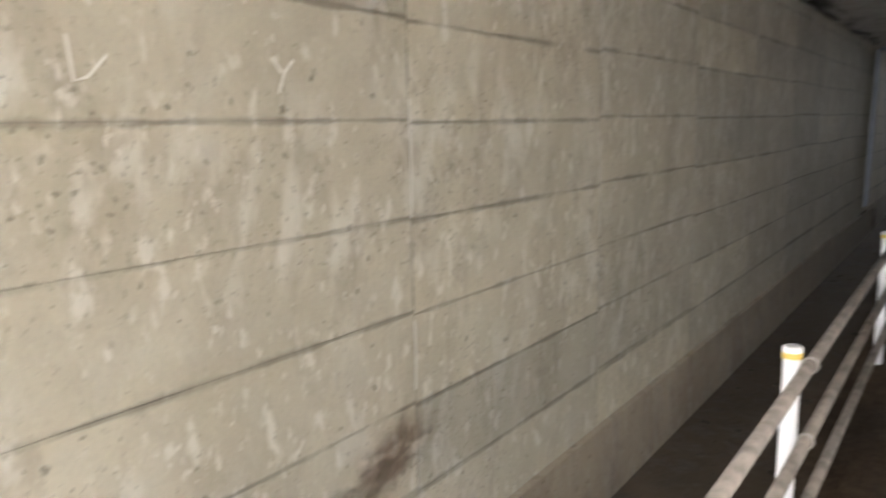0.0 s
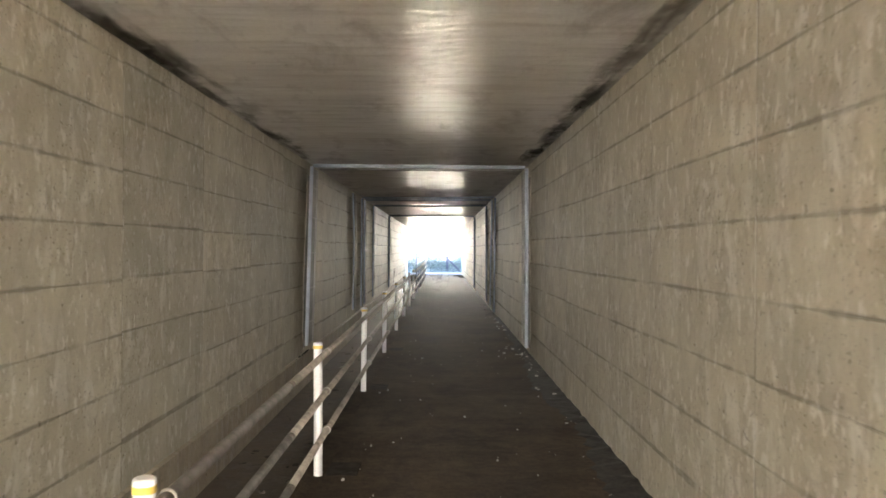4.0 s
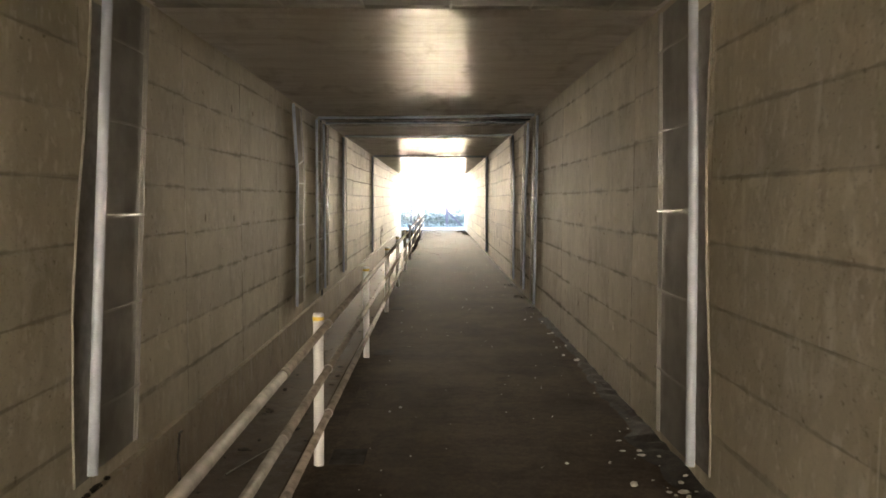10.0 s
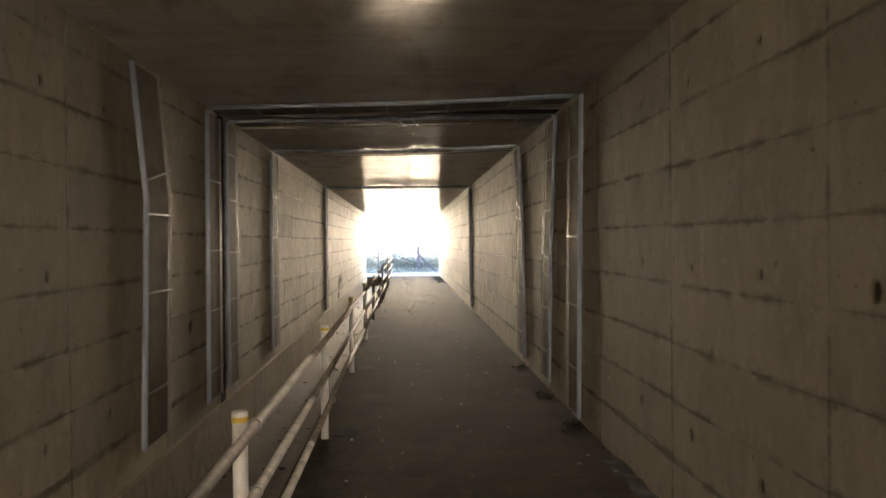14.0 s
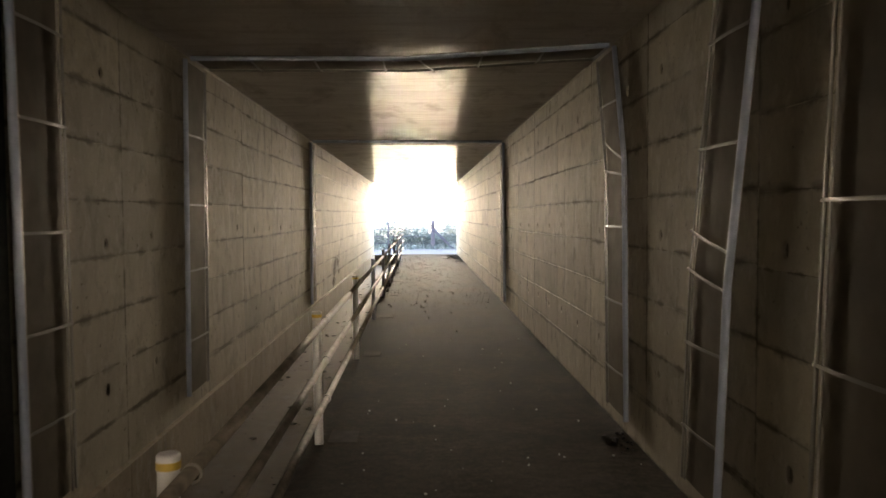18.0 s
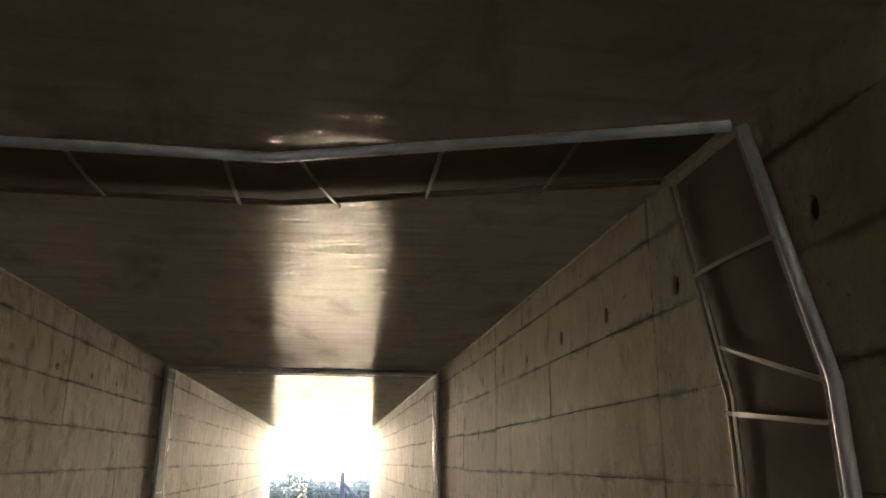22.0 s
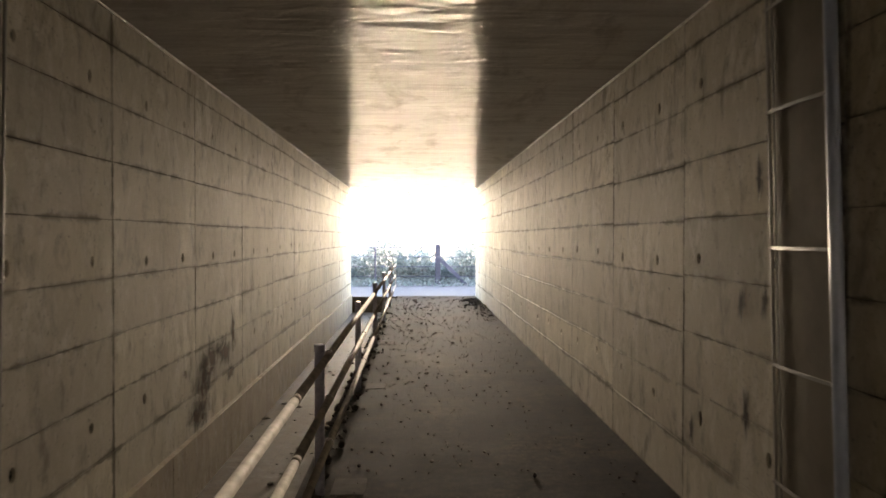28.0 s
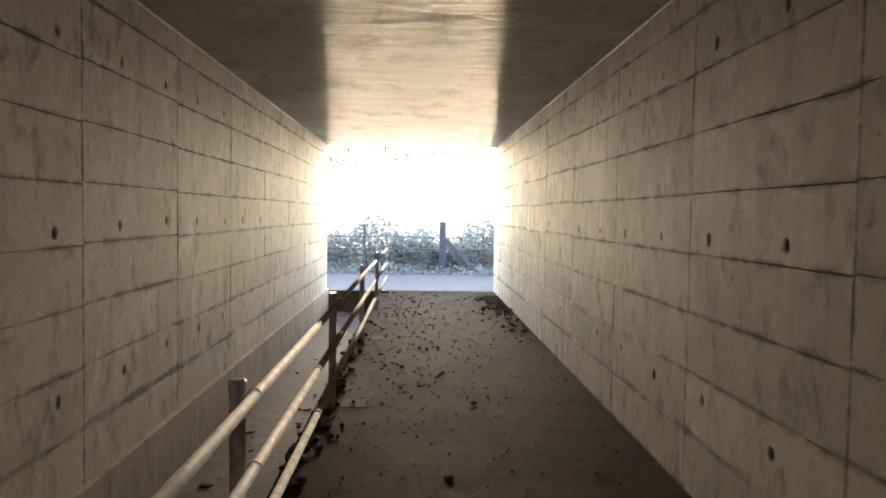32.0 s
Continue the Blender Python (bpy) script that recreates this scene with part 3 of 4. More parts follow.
# ---- joint covers ----
def cover(y_pts, width, side, straps, parent, near_r=0.025, sheet=None, pipe=None):
    """One leg of a joint cover. y_pts: (along, y) of its near edge; along is z on the walls and x under the ceiling."""
    def at(s, y, off):
        return {"W": (-HALF + off, y, s), "E": (HALF - off, y, s), "C": (s, y, CEIL - off)}[side]

    pts = sorted(y_pts)
    def near(s):
        for (s0, y0), (s1, y1) in zip(pts, pts[1:]):
            if s <= s1 or (s1, y1) == pts[-1]:
                return y0 + (y1 - y0) * (s - s0) / (s1 - s0)

    part("edge_pipe", tube(bmesh.new(), [at(s, y, 0.036) for s, y in pts], near_r, 12), pipe or M_PIPE, parent, "pale grey plastic edge pipe", smooth=True)
    # the sheet, bowed a little away from the concrete
    bm = bmesh.new()
    cols = 7
    fronts, backs = [], []
    for s, y in pts:
        offs = [(y + width * k / (cols - 1), 0.013 + 0.010 * math.sin(math.pi * k / (cols - 1))) for k in range(cols)]
        fronts.append([bm.verts.new(at(s, yy, o)) for yy, o in offs])
        backs.append([bm.verts.new(at(s, yy, o - 0.004)) for yy, o in offs])
    for grid in (fronts, backs):
        for a, b in zip(grid, grid[1:]):
            for k in range(cols - 1):
                bm.faces.new((a[k], a[k + 1], b[k + 1], b[k]))
    for row in (0, -1):
        for k in range(cols - 1):
            bm.faces.new((fronts[row][k], fronts[row][k + 1], backs[row][k + 1], backs[row][k]))
    for a, b, c, d in zip(fronts, fronts[1:], backs, backs[1:]):
        bm.faces.new((a[0], b[0], d[0], c[0]))
        bm.faces.new((a[-1], b[-1], d[-1], c[-1]))
    bmesh.ops.recalc_face_normals(bm, faces=bm.faces)
    part("cover_sheet", bm, sheet or M_SHEET, parent, "dull dusty plastic sheet")
    for d, r in ((0.055, 0.007), (width, 0.009), (width - 0.045, 0.006)):
        part("edge_strip", tube(bmesh.new(), [at(s, y + d, 0.03) for s, y in pts], r, 6), M_STRIP, parent, "thin galvanised strip")
    for s in straps:
        slant = 0.0
        if isinstance(s, tuple):
            s, slant = s
        bm = bmesh.new()
        n = 7
        line, sections = [], []
        for k in range(n):
            f = k / (n - 1)
            c, yy, off = s + slant * f, near(s) + 0.05 + (width - 0.04) * f, 0.034 + 0.010 * math.sin(math.pi * f)
            line.append(Vector(at(c, yy, off)))
            sections.append([bm.verts.new(at(c + a, yy, off + b)) for a, b in ((-0.008, -0.003), (0.008, -0.003), (0.008, 0.003), (-0.008, 0.003))])
        for a, b in zip(sections, sections[1:]):
            for k in range(4):
                bm.faces.new((a[k], a[(k + 1) % 4], b[(k + 1) % 4], b[k]))
        bm.faces.new(sections[0])
        bm.faces.new(sections[-1])
        bmesh.ops.recalc_face_normals(bm, faces=bm.faces)
        strap = part("strap", bm, M_STRIP, parent, "short flat metal strap")
        for f, p in ((0, line[0]), (1, line[-1])):
            bm = bmesh.new()
            bmesh.ops.create_icosphere(bm, subdivisions=1, radius=0.012, matrix=Matrix.Translation(p))
            part("bolt", bm, M_CLAMP, strap)


TOP = 3.03
j1 = thing("joint_cover", "grey expansion joint cover framed by pale pipes across walls and ceiling", "joint cover", "joint covers", at=(0, 18.6, 0))
j1_parts = (("W", [(0.14, 18.22), (1.69, 18.42), (TOP, 18.60)], 0.66, [0.5, 1.05, 1.62, 2.2, 2.7]),
            ("E", [(0.10, 18.49), (1.60, 18.54), (TOP, 18.64)], 0.72, [0.55, 1.1, 1.65, 2.2, 2.75]),
            ("C", [(-1.74, 18.62), (1.74, 18.64)], 0.70, [-1.4, -0.85, -0.3, 0.3, 0.85, 1.4]))
s1 = thing("wall_joint_cover", "grey strip cover on one wall, kinked near the top", "joint cover", "joint covers", at=(0, 24.6, 0))
s1_parts = (("W", [(0.2, 24.66), (2.05, 24.78), (TOP, 24.51)], 0.62, [0.6, 1.35, 1.95, (2.2, 0.12)]),)
h2 = thing("joint_cover", "grey joint cover framed by pale pipes, dark gap beside it", "joint cover", "joint covers", at=(0, 26.4, 0))
h2_parts = (("W", [(0.16, 26.5), (TOP, 26.56)], 0.56, [0.45, 1.05, 1.65, 2.35]),
            ("E", [(0.05, 26.0), (1.66, 25.9), (TOP, 25.8)], 0.56, [0.5, 1.1, 1.75, 2.5]),
            ("C", [(-1.74, 26.55), (0.4, 26.33), (1.74, 25.95)], 0.56, [-1.3, -0.7, 0.0, 0.6, 1.2]))
h3 = thing("joint_cover", "grey expansion joint cover with slanting pipes on one wall", "joint cover", "joint covers", at=(0, 27.3, 0))
h3_parts = (("W", [(0.15, 27.37), (TOP, 27.33)], 0.55, [0.6, 1.1, 1.62, 2.2, 2.7]),
            ("E", [(0.12, 27.47), (1.32, 27.36), (TOP, 26.98)], 0.55, [0.45, 0.95, (1.3, 0.08), (1.5, 0.1), 2.05, 2.6]),
            ("C", [(-1.74, 27.42), (1.74, 27.1)], 0.55, [-1.2, -0.5, (0.1, 0.08), (0.25, 0.08), 0.9, 1.4]))
g4 = thing("joint_cover", "grey joint cover bent at mid ceiling and on one wall", "joint cover", "joint covers", at=(0, 30, 0))
g4_parts = (("W", [(0.17, 30.04), (TOP, 30.12)], 0.62, [0.63, 1.23, 1.8, 2.4]),
            ("E", [(0.12, 29.24), (2.11, 29.32), (TOP, 29.64)], 0.62, [0.45, 1.0, 1.6, (2.0, 0.06), (2.12, 0.18), 2.6]),
            ("C", [(-1.74, 30.2), (0.1, 30.22), (1.74, 29.68)], 0.60, [-1.25, -0.7, -0.1, (0.2, 0.16), 0.75, 1.25]))
g5 = thing("joint_cover", "grey expansion joint cover framed by dull pipes near the daylight", "joint cover", "joint covers", at=(0, 37.5, 0))
g5_parts = (("W", [(0.09, 37.42), (TOP, 37.54)], 0.58, [0.4, 0.95, 1.5, 2.9]),
            ("E", [(0.09, 37.52), (TOP, 37.70)], 0.57, [0.55, 1.1, 1.65, 2.3, 2.8]),
            ("C", [(-1.74, 37.56), (1.74, 37.74)], 0.66, [-0.9, 0.1, 0.9]))
for ob, legs in ((j1, j1_parts), (s1, s1_parts), (h2, h2_parts), (h3, h3_parts), (g4, g4_parts), (g5, g5_parts)):
    for side, pts, width, straps in legs:
        base = ob.location.y
        cover([(s, y - base) for s, y in pts], width, side, straps, ob, near_r=0.030 if ob is j1 else 0.027 if ob is g5 else 0.021, sheet=M_SHEET if ob is j1 else M_SHEET_WARM, pipe=M_PIPE if ob is j1 else M_PIPE_BLUE)
# flat black plates stand in for the dark open joint between neighbouring covers
part("gap_plate", boxed(-HALF, -HALF + 0.006, 0.70, 0.92, -0.1, TOP + 0.05), M_GAP, h2, "flat black plate drawn for a dark open joint")
part("gap_plate", boxed(-HALF + 0.007, HALF - 0.007, 0.49, 0.75, CEIL - 0.006, CEIL - 0.0005), M_GAP, h2, "flat black plate drawn for a dark open joint")

# the first cover has a dark plate and a hand-run bead of sealant on its near side
r = random.Random(5)
for side, x in (("W", -1), ("E", 1)):
    pts = []
    for k in range(25):
        z = 0.12 + 2.75 * k / 24
        yy = (18.22 + 0.13 * z if side == "W" else 18.49 + 0.05 * z) - 18.6
        pts.append((x * (HALF - 0.004), yy - 0.20 - 0.05 * math.sin(z * 2.1 + x) - r.uniform(0, 0.012), z))
    part("sealant_bead", tube(bmesh.new(), pts, 0.009, 6), M_SEAL, j1, "wavy pale sealant bead")
    bm = bmesh.new()
    a = [bm.verts.new((p[0] - x * 0.003, p[1], p[2])) for p in pts]
    b = [bm.verts.new((p[0] - x * 0.003, (18.22 + 0.13 * p[2] if side == "W" else 18.49 + 0.05 * p[2]) - 18.6, p[2])) for p in pts]
    for k in range(24):
        bm.faces.new((a[k], b[k], b[k + 1], a[k + 1]))
    part("flashing", bm, M_FLASH, j1, "dark grey sealing membrane")

# ---- handrail ----
rail_group = "handrail posts"
post_z = 0.971
def make_post(material, band, label):
    ob = thing("rail_post", label, "post", rail_group)
    tubebm = tube(bmesh.new(), [(0, 0, EDGE_Z - 0.004), (0, 0, post_z - 0.012)], 0.034, 20)
    part("shaft", tubebm, material, ob, smooth=False)
    cap = tube(bmesh.new(), [(0, 0, post_z - 0.05), (0, 0, post_z - 0.006), (0, 0, post_z)], [0.037, 0.037, 0.031], 20)
    part("cap", cap, material, ob)
    if band:
        part("band", tube(bmesh.new(), [(0, 0, post_z - 0.047), (0, 0, post_z - 0.023)], 0.0382, 20), M_YELLOW, ob, "yellow reflective band")
    for z in RAIL_Z:
        br = tube(bmesh.new(), [(0.028, 0.0, z), (0.045, 0.0, z)], 0.014, 8)
        bracket = part("bracket", br, M_CLAMP, ob)
        part("clamp", ring(bmesh.new(), (RAIL_OFF, 0.04, z), (0, 1, 0), 0.029, 0.005, 16), M_CLAMP, bracket, "steel clamp ring round the rail")
    return ob


RAIL_Z, RAIL_OFF = (0.893, 0.587, 0.285), 0.059
white_post = make_post(M_WHITE, True, "white tubular rail post with a yellow band under its cap")
white_post.matrix_basis = pose(RAIL_X, POST_Y0 - 2 * POST_STEP, 0)
for k in range(-1, 9):
    copy_thing(white_post, pose(RAIL_X, POST_Y0 + k * POST_STEP, 0, rng.uniform(-0.5, 0.5), rng.uniform(-0.5, 0.5), rng.uniform(-4, 4)))
# posts from k = 9 on are a darker grey, without a band
grey_post = make_post(M_DARKPOST, False, "dark grey tubular rail post with a plain cap")
grey_post.matrix_basis = pose(RAIL_X, POST_Y0 + 9 * POST_STEP, 0)
for k in range(10, 15):
    copy_thing(grey_post, pose(RAIL_X, POST_Y0 + k * POST_STEP, 0, rng.uniform(-0.5, 0.5), rng.uniform(-0.5, 0.5), rng.uniform(-4, 4)))

hand_rail = thing("guard_rail", "three weathered galvanised tubes along the gutter edge", "railing", at=(0, 0, 0))
for z in RAIL_Z:
    x = RAIL_X + RAIL_OFF
    y = POST_Y0 - 2.4 * POST_STEP
    while y < 56.6:
        y1 = min(y + 2 * POST_STEP, 56.75)
        part("rail_tube", tube(bmesh.new(), [(x, y + 0.004, z), (x, y1 - 0.004, z)], 0.0245, 14), M_RAIL, hand_rail, smooth=True)
        part("sleeve", tube(bmesh.new(), [(x, y1 - 0.07, z), (x, y1 + 0.0, z)], 0.0262, 14), M_RAIL, hand_rail, smooth=True)
        y = y1
part("end_bar", tube(bmesh.new(), [(RAIL_X + RAIL_OFF, 56.75, 0.31), (RAIL_X + RAIL_OFF, 56.75, 0.89)], 0.014, 8), M_CLAMP, hand_rail)

# ---- post footings ----
for k in range(-2, 15):
    y = POST_Y0 + k * POST_STEP
    w = rng.uniform(0.26, 0.34)
    single("post_footing", boxed(EDGE_X + 0.002, RAIL_X + w, y - 0.17 + rng.uniform(-0.03, 0.03), y + 0.15, -0.03, 0.005, 0.004), M_PATCH,
           "flat concrete footing patch round a rail post", "footing", "post footings")

# ---- gutter sides ----
kerb = thing("gutter_wall", "proud concrete plinth along the wall foot, in short lengths", "plinth", kind="structure")
y = 0.8
base_me = None
while y < Y_OUT:
    ln = min(0.9, Y_OUT - y)
    if base_me is None or ln < 0.9:
        base_me = mesh_of("plinth_block", boxed(-1.84, GUTTER_X0, 0.0015, ln - 0.0015, GUTTER_Z - 0.02, 0.035, 0.003), M_PLINTH)
    part("plinth_block", base_me, None, kerb, at=(rng.uniform(-0.0015, 0.0015), y, 0))
    y += ln

# ---- outside: fence, bank, trees ----
FY = 62.3
fence = thing("field_fence", "steel fence of posts, bars and a slanting brace, tinted with blue haze", "fence", at=(0, FY, 0))
for x, w, hgt in ((0.87, 0.095, 1.44), (-1.40, 0.035, 1.32), (-3.9, 0.04, 1.25), (-6.5, 0.04, 1.25), (4.6, 0.06, 1.3), (8.5, 0.05, 1.3)):
    part("fence_post", boxed(x - w, x + w, -w, w, -0.1, hgt, 0.01), M_FENCE, fence)
for z in (0.27, 0.62, 0.98, 1.32):
    part("fence_bar", tube(bmesh.new(), [(-10, 0.06, z), (0.87, 0.06, z)], 0.014, 8), M_FENCE, fence)
    part("fence_bar", tube(bmesh.new(), [(0.87, 0.06, z), (10, 0.06, z - 0.03)], 0.012, 8), M_FENCE, fence)
bm = boxed(-0.07, 0.07, -0.03, 0.03, -0.70, 0.70, 0.008)
bmesh.ops.rotate(bm, verts=bm.verts, cent=(0, 0, 0), matrix=Matrix.Rotation(radians(-46), 3, "Y"))
part("brace", bm, M_FENCE, fence, at=(1.38, -0.13, 0.48))


def leaves(count, place, size, seed):
    """Many small pointed leaves; place(r) gives the spot of one."""
    r = random.Random(seed)
    verts, faces = [], []
    for _ in range(count):
        c = Vector(place(r))
        d = Vector((r.gauss(0, 1), r.gauss(0, 1), r.gauss(0, 0.6))).normalized()
        s = d.orthogonal().normalized()
        s.rotate(Matrix.Rotation(r.uniform(0, 6.28), 3, d))
        L = size * r.uniform(0.6, 1.4)
        b = len(verts)
        verts += [c, c + d * L * 0.5 + s * L * 0.28, c + d * L, c + d * L * 0.5 - s * L * 0.28]
        faces.append((b, b + 1, b + 2, b + 3))
    me = bpy.data.meshes.new("leaves")
    me.from_pydata([tuple(v) for v in verts], [], faces)
    return me


def bank_z(x, y):
    t = max(0.0, (y - 63.3) / 5.5)
    return min(t, 1.0) ** 0.8 * 1.2 + 0.22 * math.sin(x * 0.9 + y * 0.3) * min(t * 2, 1)


bm = bmesh.new()
nx, ny = 60, 40
g = [[bm.verts.new((-40 + 80 * i / nx, 63.2 + 30 * j / ny, bank_z(-40 + 80 * i / nx, 63.2 + 30 * j / ny) - 0.02)) for j in range(ny + 1)] for i in range(nx + 1)]
for i in range(nx):
    for j in range(ny):
        bm.faces.new((g[i][j], g[i + 1][j], g[i + 1][j + 1], g[i][j + 1]))
single("bank", bm, M_EARTH, "earth bank rising behind the fence", "ground", kind="structure", smooth=True)


def spot_low(r):
    x, y = r.uniform(-9, 9), 62.5 + abs(r.gauss(0, 1.3))
    lump = 0.62 + 0.38 * math.sin(x * 1.7 + 3.4) + 0.25 * math.sin(x * 4.1)
    return x, y, max(0, bank_z(x, y)) + r.random() ** 1.2 * max(0.3, lump + 0.55)


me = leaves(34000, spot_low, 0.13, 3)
me.materials.append(M_LEAF_HAZED)
tagged(new("undergrowth", me), "tangled weeds and shrubs along the fence, paled with bluish haze", "undergrowth", kind="stuff")
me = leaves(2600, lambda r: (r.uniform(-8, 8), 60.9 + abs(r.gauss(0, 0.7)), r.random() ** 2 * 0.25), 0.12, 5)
me.materials.append(M_LEAF_HAZED)
tagged(new("grass_tufts", me), "grass tufts at the edge of the gravel, tinted with haze", "grass", kind="stuff")


def tree(x, y, hgt, seed, mat):
    r = random.Random(seed)
    z0 = bank_z(x, y) - 0.1
    ob = thing("tree", "leafy roadside tree with drooping branches", "tree", "trees behind the fence", at=(x, y, z0))
    part("trunk", tube(bmesh.new(), [(0, 0, 0), (0.08, 0, hgt * 0.3), (-0.05, 0.06, hgt * 0.6), (0.05, 0, hgt)], [0.16, 0.13, 0.09, 0.03], 10), M_BARK, ob)
    tips = []
    for k in range(11):
        a, b = r.uniform(0, 6.28), r.uniform(0.3, 0.95)
        reach = r.uniform(1.0, 3.4)
        p0 = Vector((0, 0, hgt * b))
        p2 = p0 + Vector((math.cos(a) * reach, math.sin(a) * reach, r.uniform(-0.2, 0.9)))
        part("limb", tube(bmesh.new(), [p0, (p0 + p2) / 2 + Vector((0, 0, 0.2)), p2], [0.05, 0.03, 0.01], 6), M_BARK, ob)
        tips += [p2, (p0 + p2) / 2, p2 + Vector((r.gauss(0, 0.3), r.gauss(0, 0.3), -0.4))]
    def spot(q):
        c = tips[q.randrange(len(tips))]
        return c + Vector((q.gauss(0, 0.38), q.gauss(0, 0.38), q.gauss(0, 0.3)))
    me = leaves(2600, spot, 0.14, seed + 50)
    me.materials.append(mat)
    part("crown", me, None, ob)


for x, y, hgt, seed, mat in ((-5.6, 69.5, 5.2, 11, M_LEAF_HAZED), (5.4, 70.0, 5.4, 13, M_LEAF_HAZED), (9.0, 74.0, 5.6, 14, M_LEAF_DRY), (-9, 75.0, 5.8, 15, M_LEAF_DRY)):
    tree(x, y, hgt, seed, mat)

# a leaning tree whose sparse pale sprays hang in the glare above the fence
leaner = thing("leaning_tree", "slim tree leaning over the fence with sparse pale leaves", "tree", at=(4.9, 60.6, 0.0))
part("trunk", tube(bmesh.new(), [(0, 0, -0.1), (0.1, 0, 1.6), (-0.1, 0, 3.2), (-0.7, 0, 4.0), (-1.6, 0, 4.35)], [0.13, 0.11, 0.09, 0.07, 0.05], 9), M_BARK, leaner)
part("limb", tube(bmesh.new(), [(-1.6, 0, 4.35), (-3.4, 0.1, 4.2), (-5.2, 0, 4.05), (-7.6, 0.1, 3.85)], [0.05, 0.04, 0.03, 0.012], 7), M_BARK, leaner)
for k in range(12):
    q = random.Random(300 + k)
    pts = [Vector((-2.2 - 0.45 * k, 0.0, 4.30 - 0.04 * k))]
    for _ in range(5):
        pts.append(pts[-1] + Vector((q.uniform(-0.2, 0.2), q.uniform(-0.15, 0.1), -q.uniform(0.08, 0.28))))
    part("twig", tube(bmesh.new(), pts, [0.014, 0.012, 0.010, 0.008, 0.006, 0.004], 5), M_BARK, leaner)
    me = leaves(60, lambda g: pts[g.randrange(6)] + Vector((g.gauss(0, 0.16), g.gauss(0, 0.15), g.gauss(0, 0.12))), 0.16, 340 + k)
    me.materials.append(M_LEAF_PALE)
    part("foliage", me, None, leaner)

# white upright plates on both walls near the mouth
for side in (-1, 1):
    bm = boxed(-0.012 if side > 0 else 0.0, 0.0 if side > 0 else 0.012, -0.07, 0.07, -0.17, 0.17, 0.003)
    single("reflector_plate", bm, M_PLATE, "small white upright plate on the wall", "reflector", "reflector plates", at=(side * (HALF - 0.002), 55.75, 1.58))

# ---- dirt and litter on the floor ----
bm = bmesh.new()
r = random.Random(21)
prev = None
y = 1.0
while y < 25.0:
    w = (0.22 if y < 19.5 else 0.10) * (1 + 0.35 * math.sin(y * 1.3) + r.uniform(-0.25, 0.25))
    row = [bm.verts.new((HALF - 0.001, y, 0.035 * r.uniform(0.5, 1.3))), bm.verts.new((HALF - w * 0.5, y, 0.016 * r.uniform(0.4, 1.4))), bm.verts.new((HALF - w, y, 0.001))]
    if prev:
        for k in range(2):
            bm.faces.new((prev[k], prev[k + 1], row[k + 1], row[k]))
    prev = row
    y += r.uniform(0.08, 0.16)
bmesh.ops.recalc_face_normals(bm, faces=bm.faces)
tagged(part("soil_strip", bm, M_DIRT), "black damp soil washed against the wall foot", "soil", kind="stuff")


def clods(name, label, count, spot, lo, hi, material, seed, flat=1.0):
    r = random.Random(seed)
    verts, faces = [], []
    ico = bmesh.new()
    bmesh.ops.create_icosphere(ico, subdivisions=1, radius=1.0)
    iv = [v.co.copy() for v in ico.verts]
    ifc = [[v.index for v in f.verts] for f in ico.faces]
    ico.free()
    for _ in range(count):
        x, y, z = spot(r)
        s = lo + (hi - lo) * r.random() ** 2.5
        b = len(verts)
        q = Euler((r.uniform(0, 6), r.uniform(0, 6), r.uniform(0, 6)))
        st = Vector((s * r.uniform(0.6, 1.5), s * r.uniform(0.6, 1.3), s * flat * r.uniform(0.6, 1.2)))
        for v in iv:
            p = v.copy()
            p.rotate(q)
            p *= r.uniform(0.75, 1.2)
            verts.append((x + p.x * st.x, y + p.y * st.y, z + max(p.z * st.z + st.z * 0.6, 0.0)))
        faces += [tuple(b + i for i in f) for f in ifc]
    me = bpy.data.meshes.new(name)
    me.from_pydata(verts, [], faces)
    me.materials.append(material)
    return tagged(new(name, me), label, name.replace("_", " "), kind="stuff")


clods("soil_clods", "dark dry soil clods and leaf scraps scattered on the asphalt", 620,
      lambda r: (max(-0.47, min(1.6, r.gauss(0.10, 0.40))), 56.5 - abs(r.gauss(0, 7.5)), 0.0), 0.004, 0.022, M_CLOD, 31)
clods("leaf_crumbs", "small dark leaf crumbs and earth specks over the damp asphalt", 1500,
      lambda r: (r.uniform(-0.46, 1.7), 56.3 - 19.0 * r.random() ** 1.3, 0.0), 0.003, 0.013, M_CLOD, 38)
clods("soil_heap", "dark leaf litter heaped against the wall near the mouth", 420,
      lambda r: (1.78 - abs(r.gauss(0, 0.22)), 55.6 - abs(r.gauss(0, 2.4)), 0.0), 0.008, 0.035, M_CLOD, 32)
clods("edge_litter", "dark leaf litter along the walkway edge under the rail", 420,
      lambda r: (max(-0.73, min(-0.51, -0.64 + r.gauss(0, 0.06))), min(55.5, max(31.0, r.gauss(45.5, 3.5))), EDGE_Z), 0.008, 0.04, M_CLOD, 33)
clods("concrete_chips", "pale concrete chips and litter on the damp soil", 120,
      lambda r: (1.76 - abs(r.gauss(0, 0.14)), r.uniform(2, 25) if r.random() < 0.7 else r.gauss(18.4, 0.5), 0.012), 0.004, 0.027, M_CHIP, 34, 0.5)
clods("grit", "pale grit and scraps on the asphalt", 260,
      lambda r: (r.uniform(-0.46, 1.7), r.uniform(1, 34), 0.0), 0.004, 0.014, M_CHIP, 35)
clods("gutter_litter", "dead leaves and scraps in the gutter", 500,
      lambda r: (r.uniform(GUTTER_X0 + 0.03, GUTTER_X1 - 0.03), r.uniform(1, 56), GUTTER_Z), 0.008, 0.05, M_CLOD, 36, 0.4)

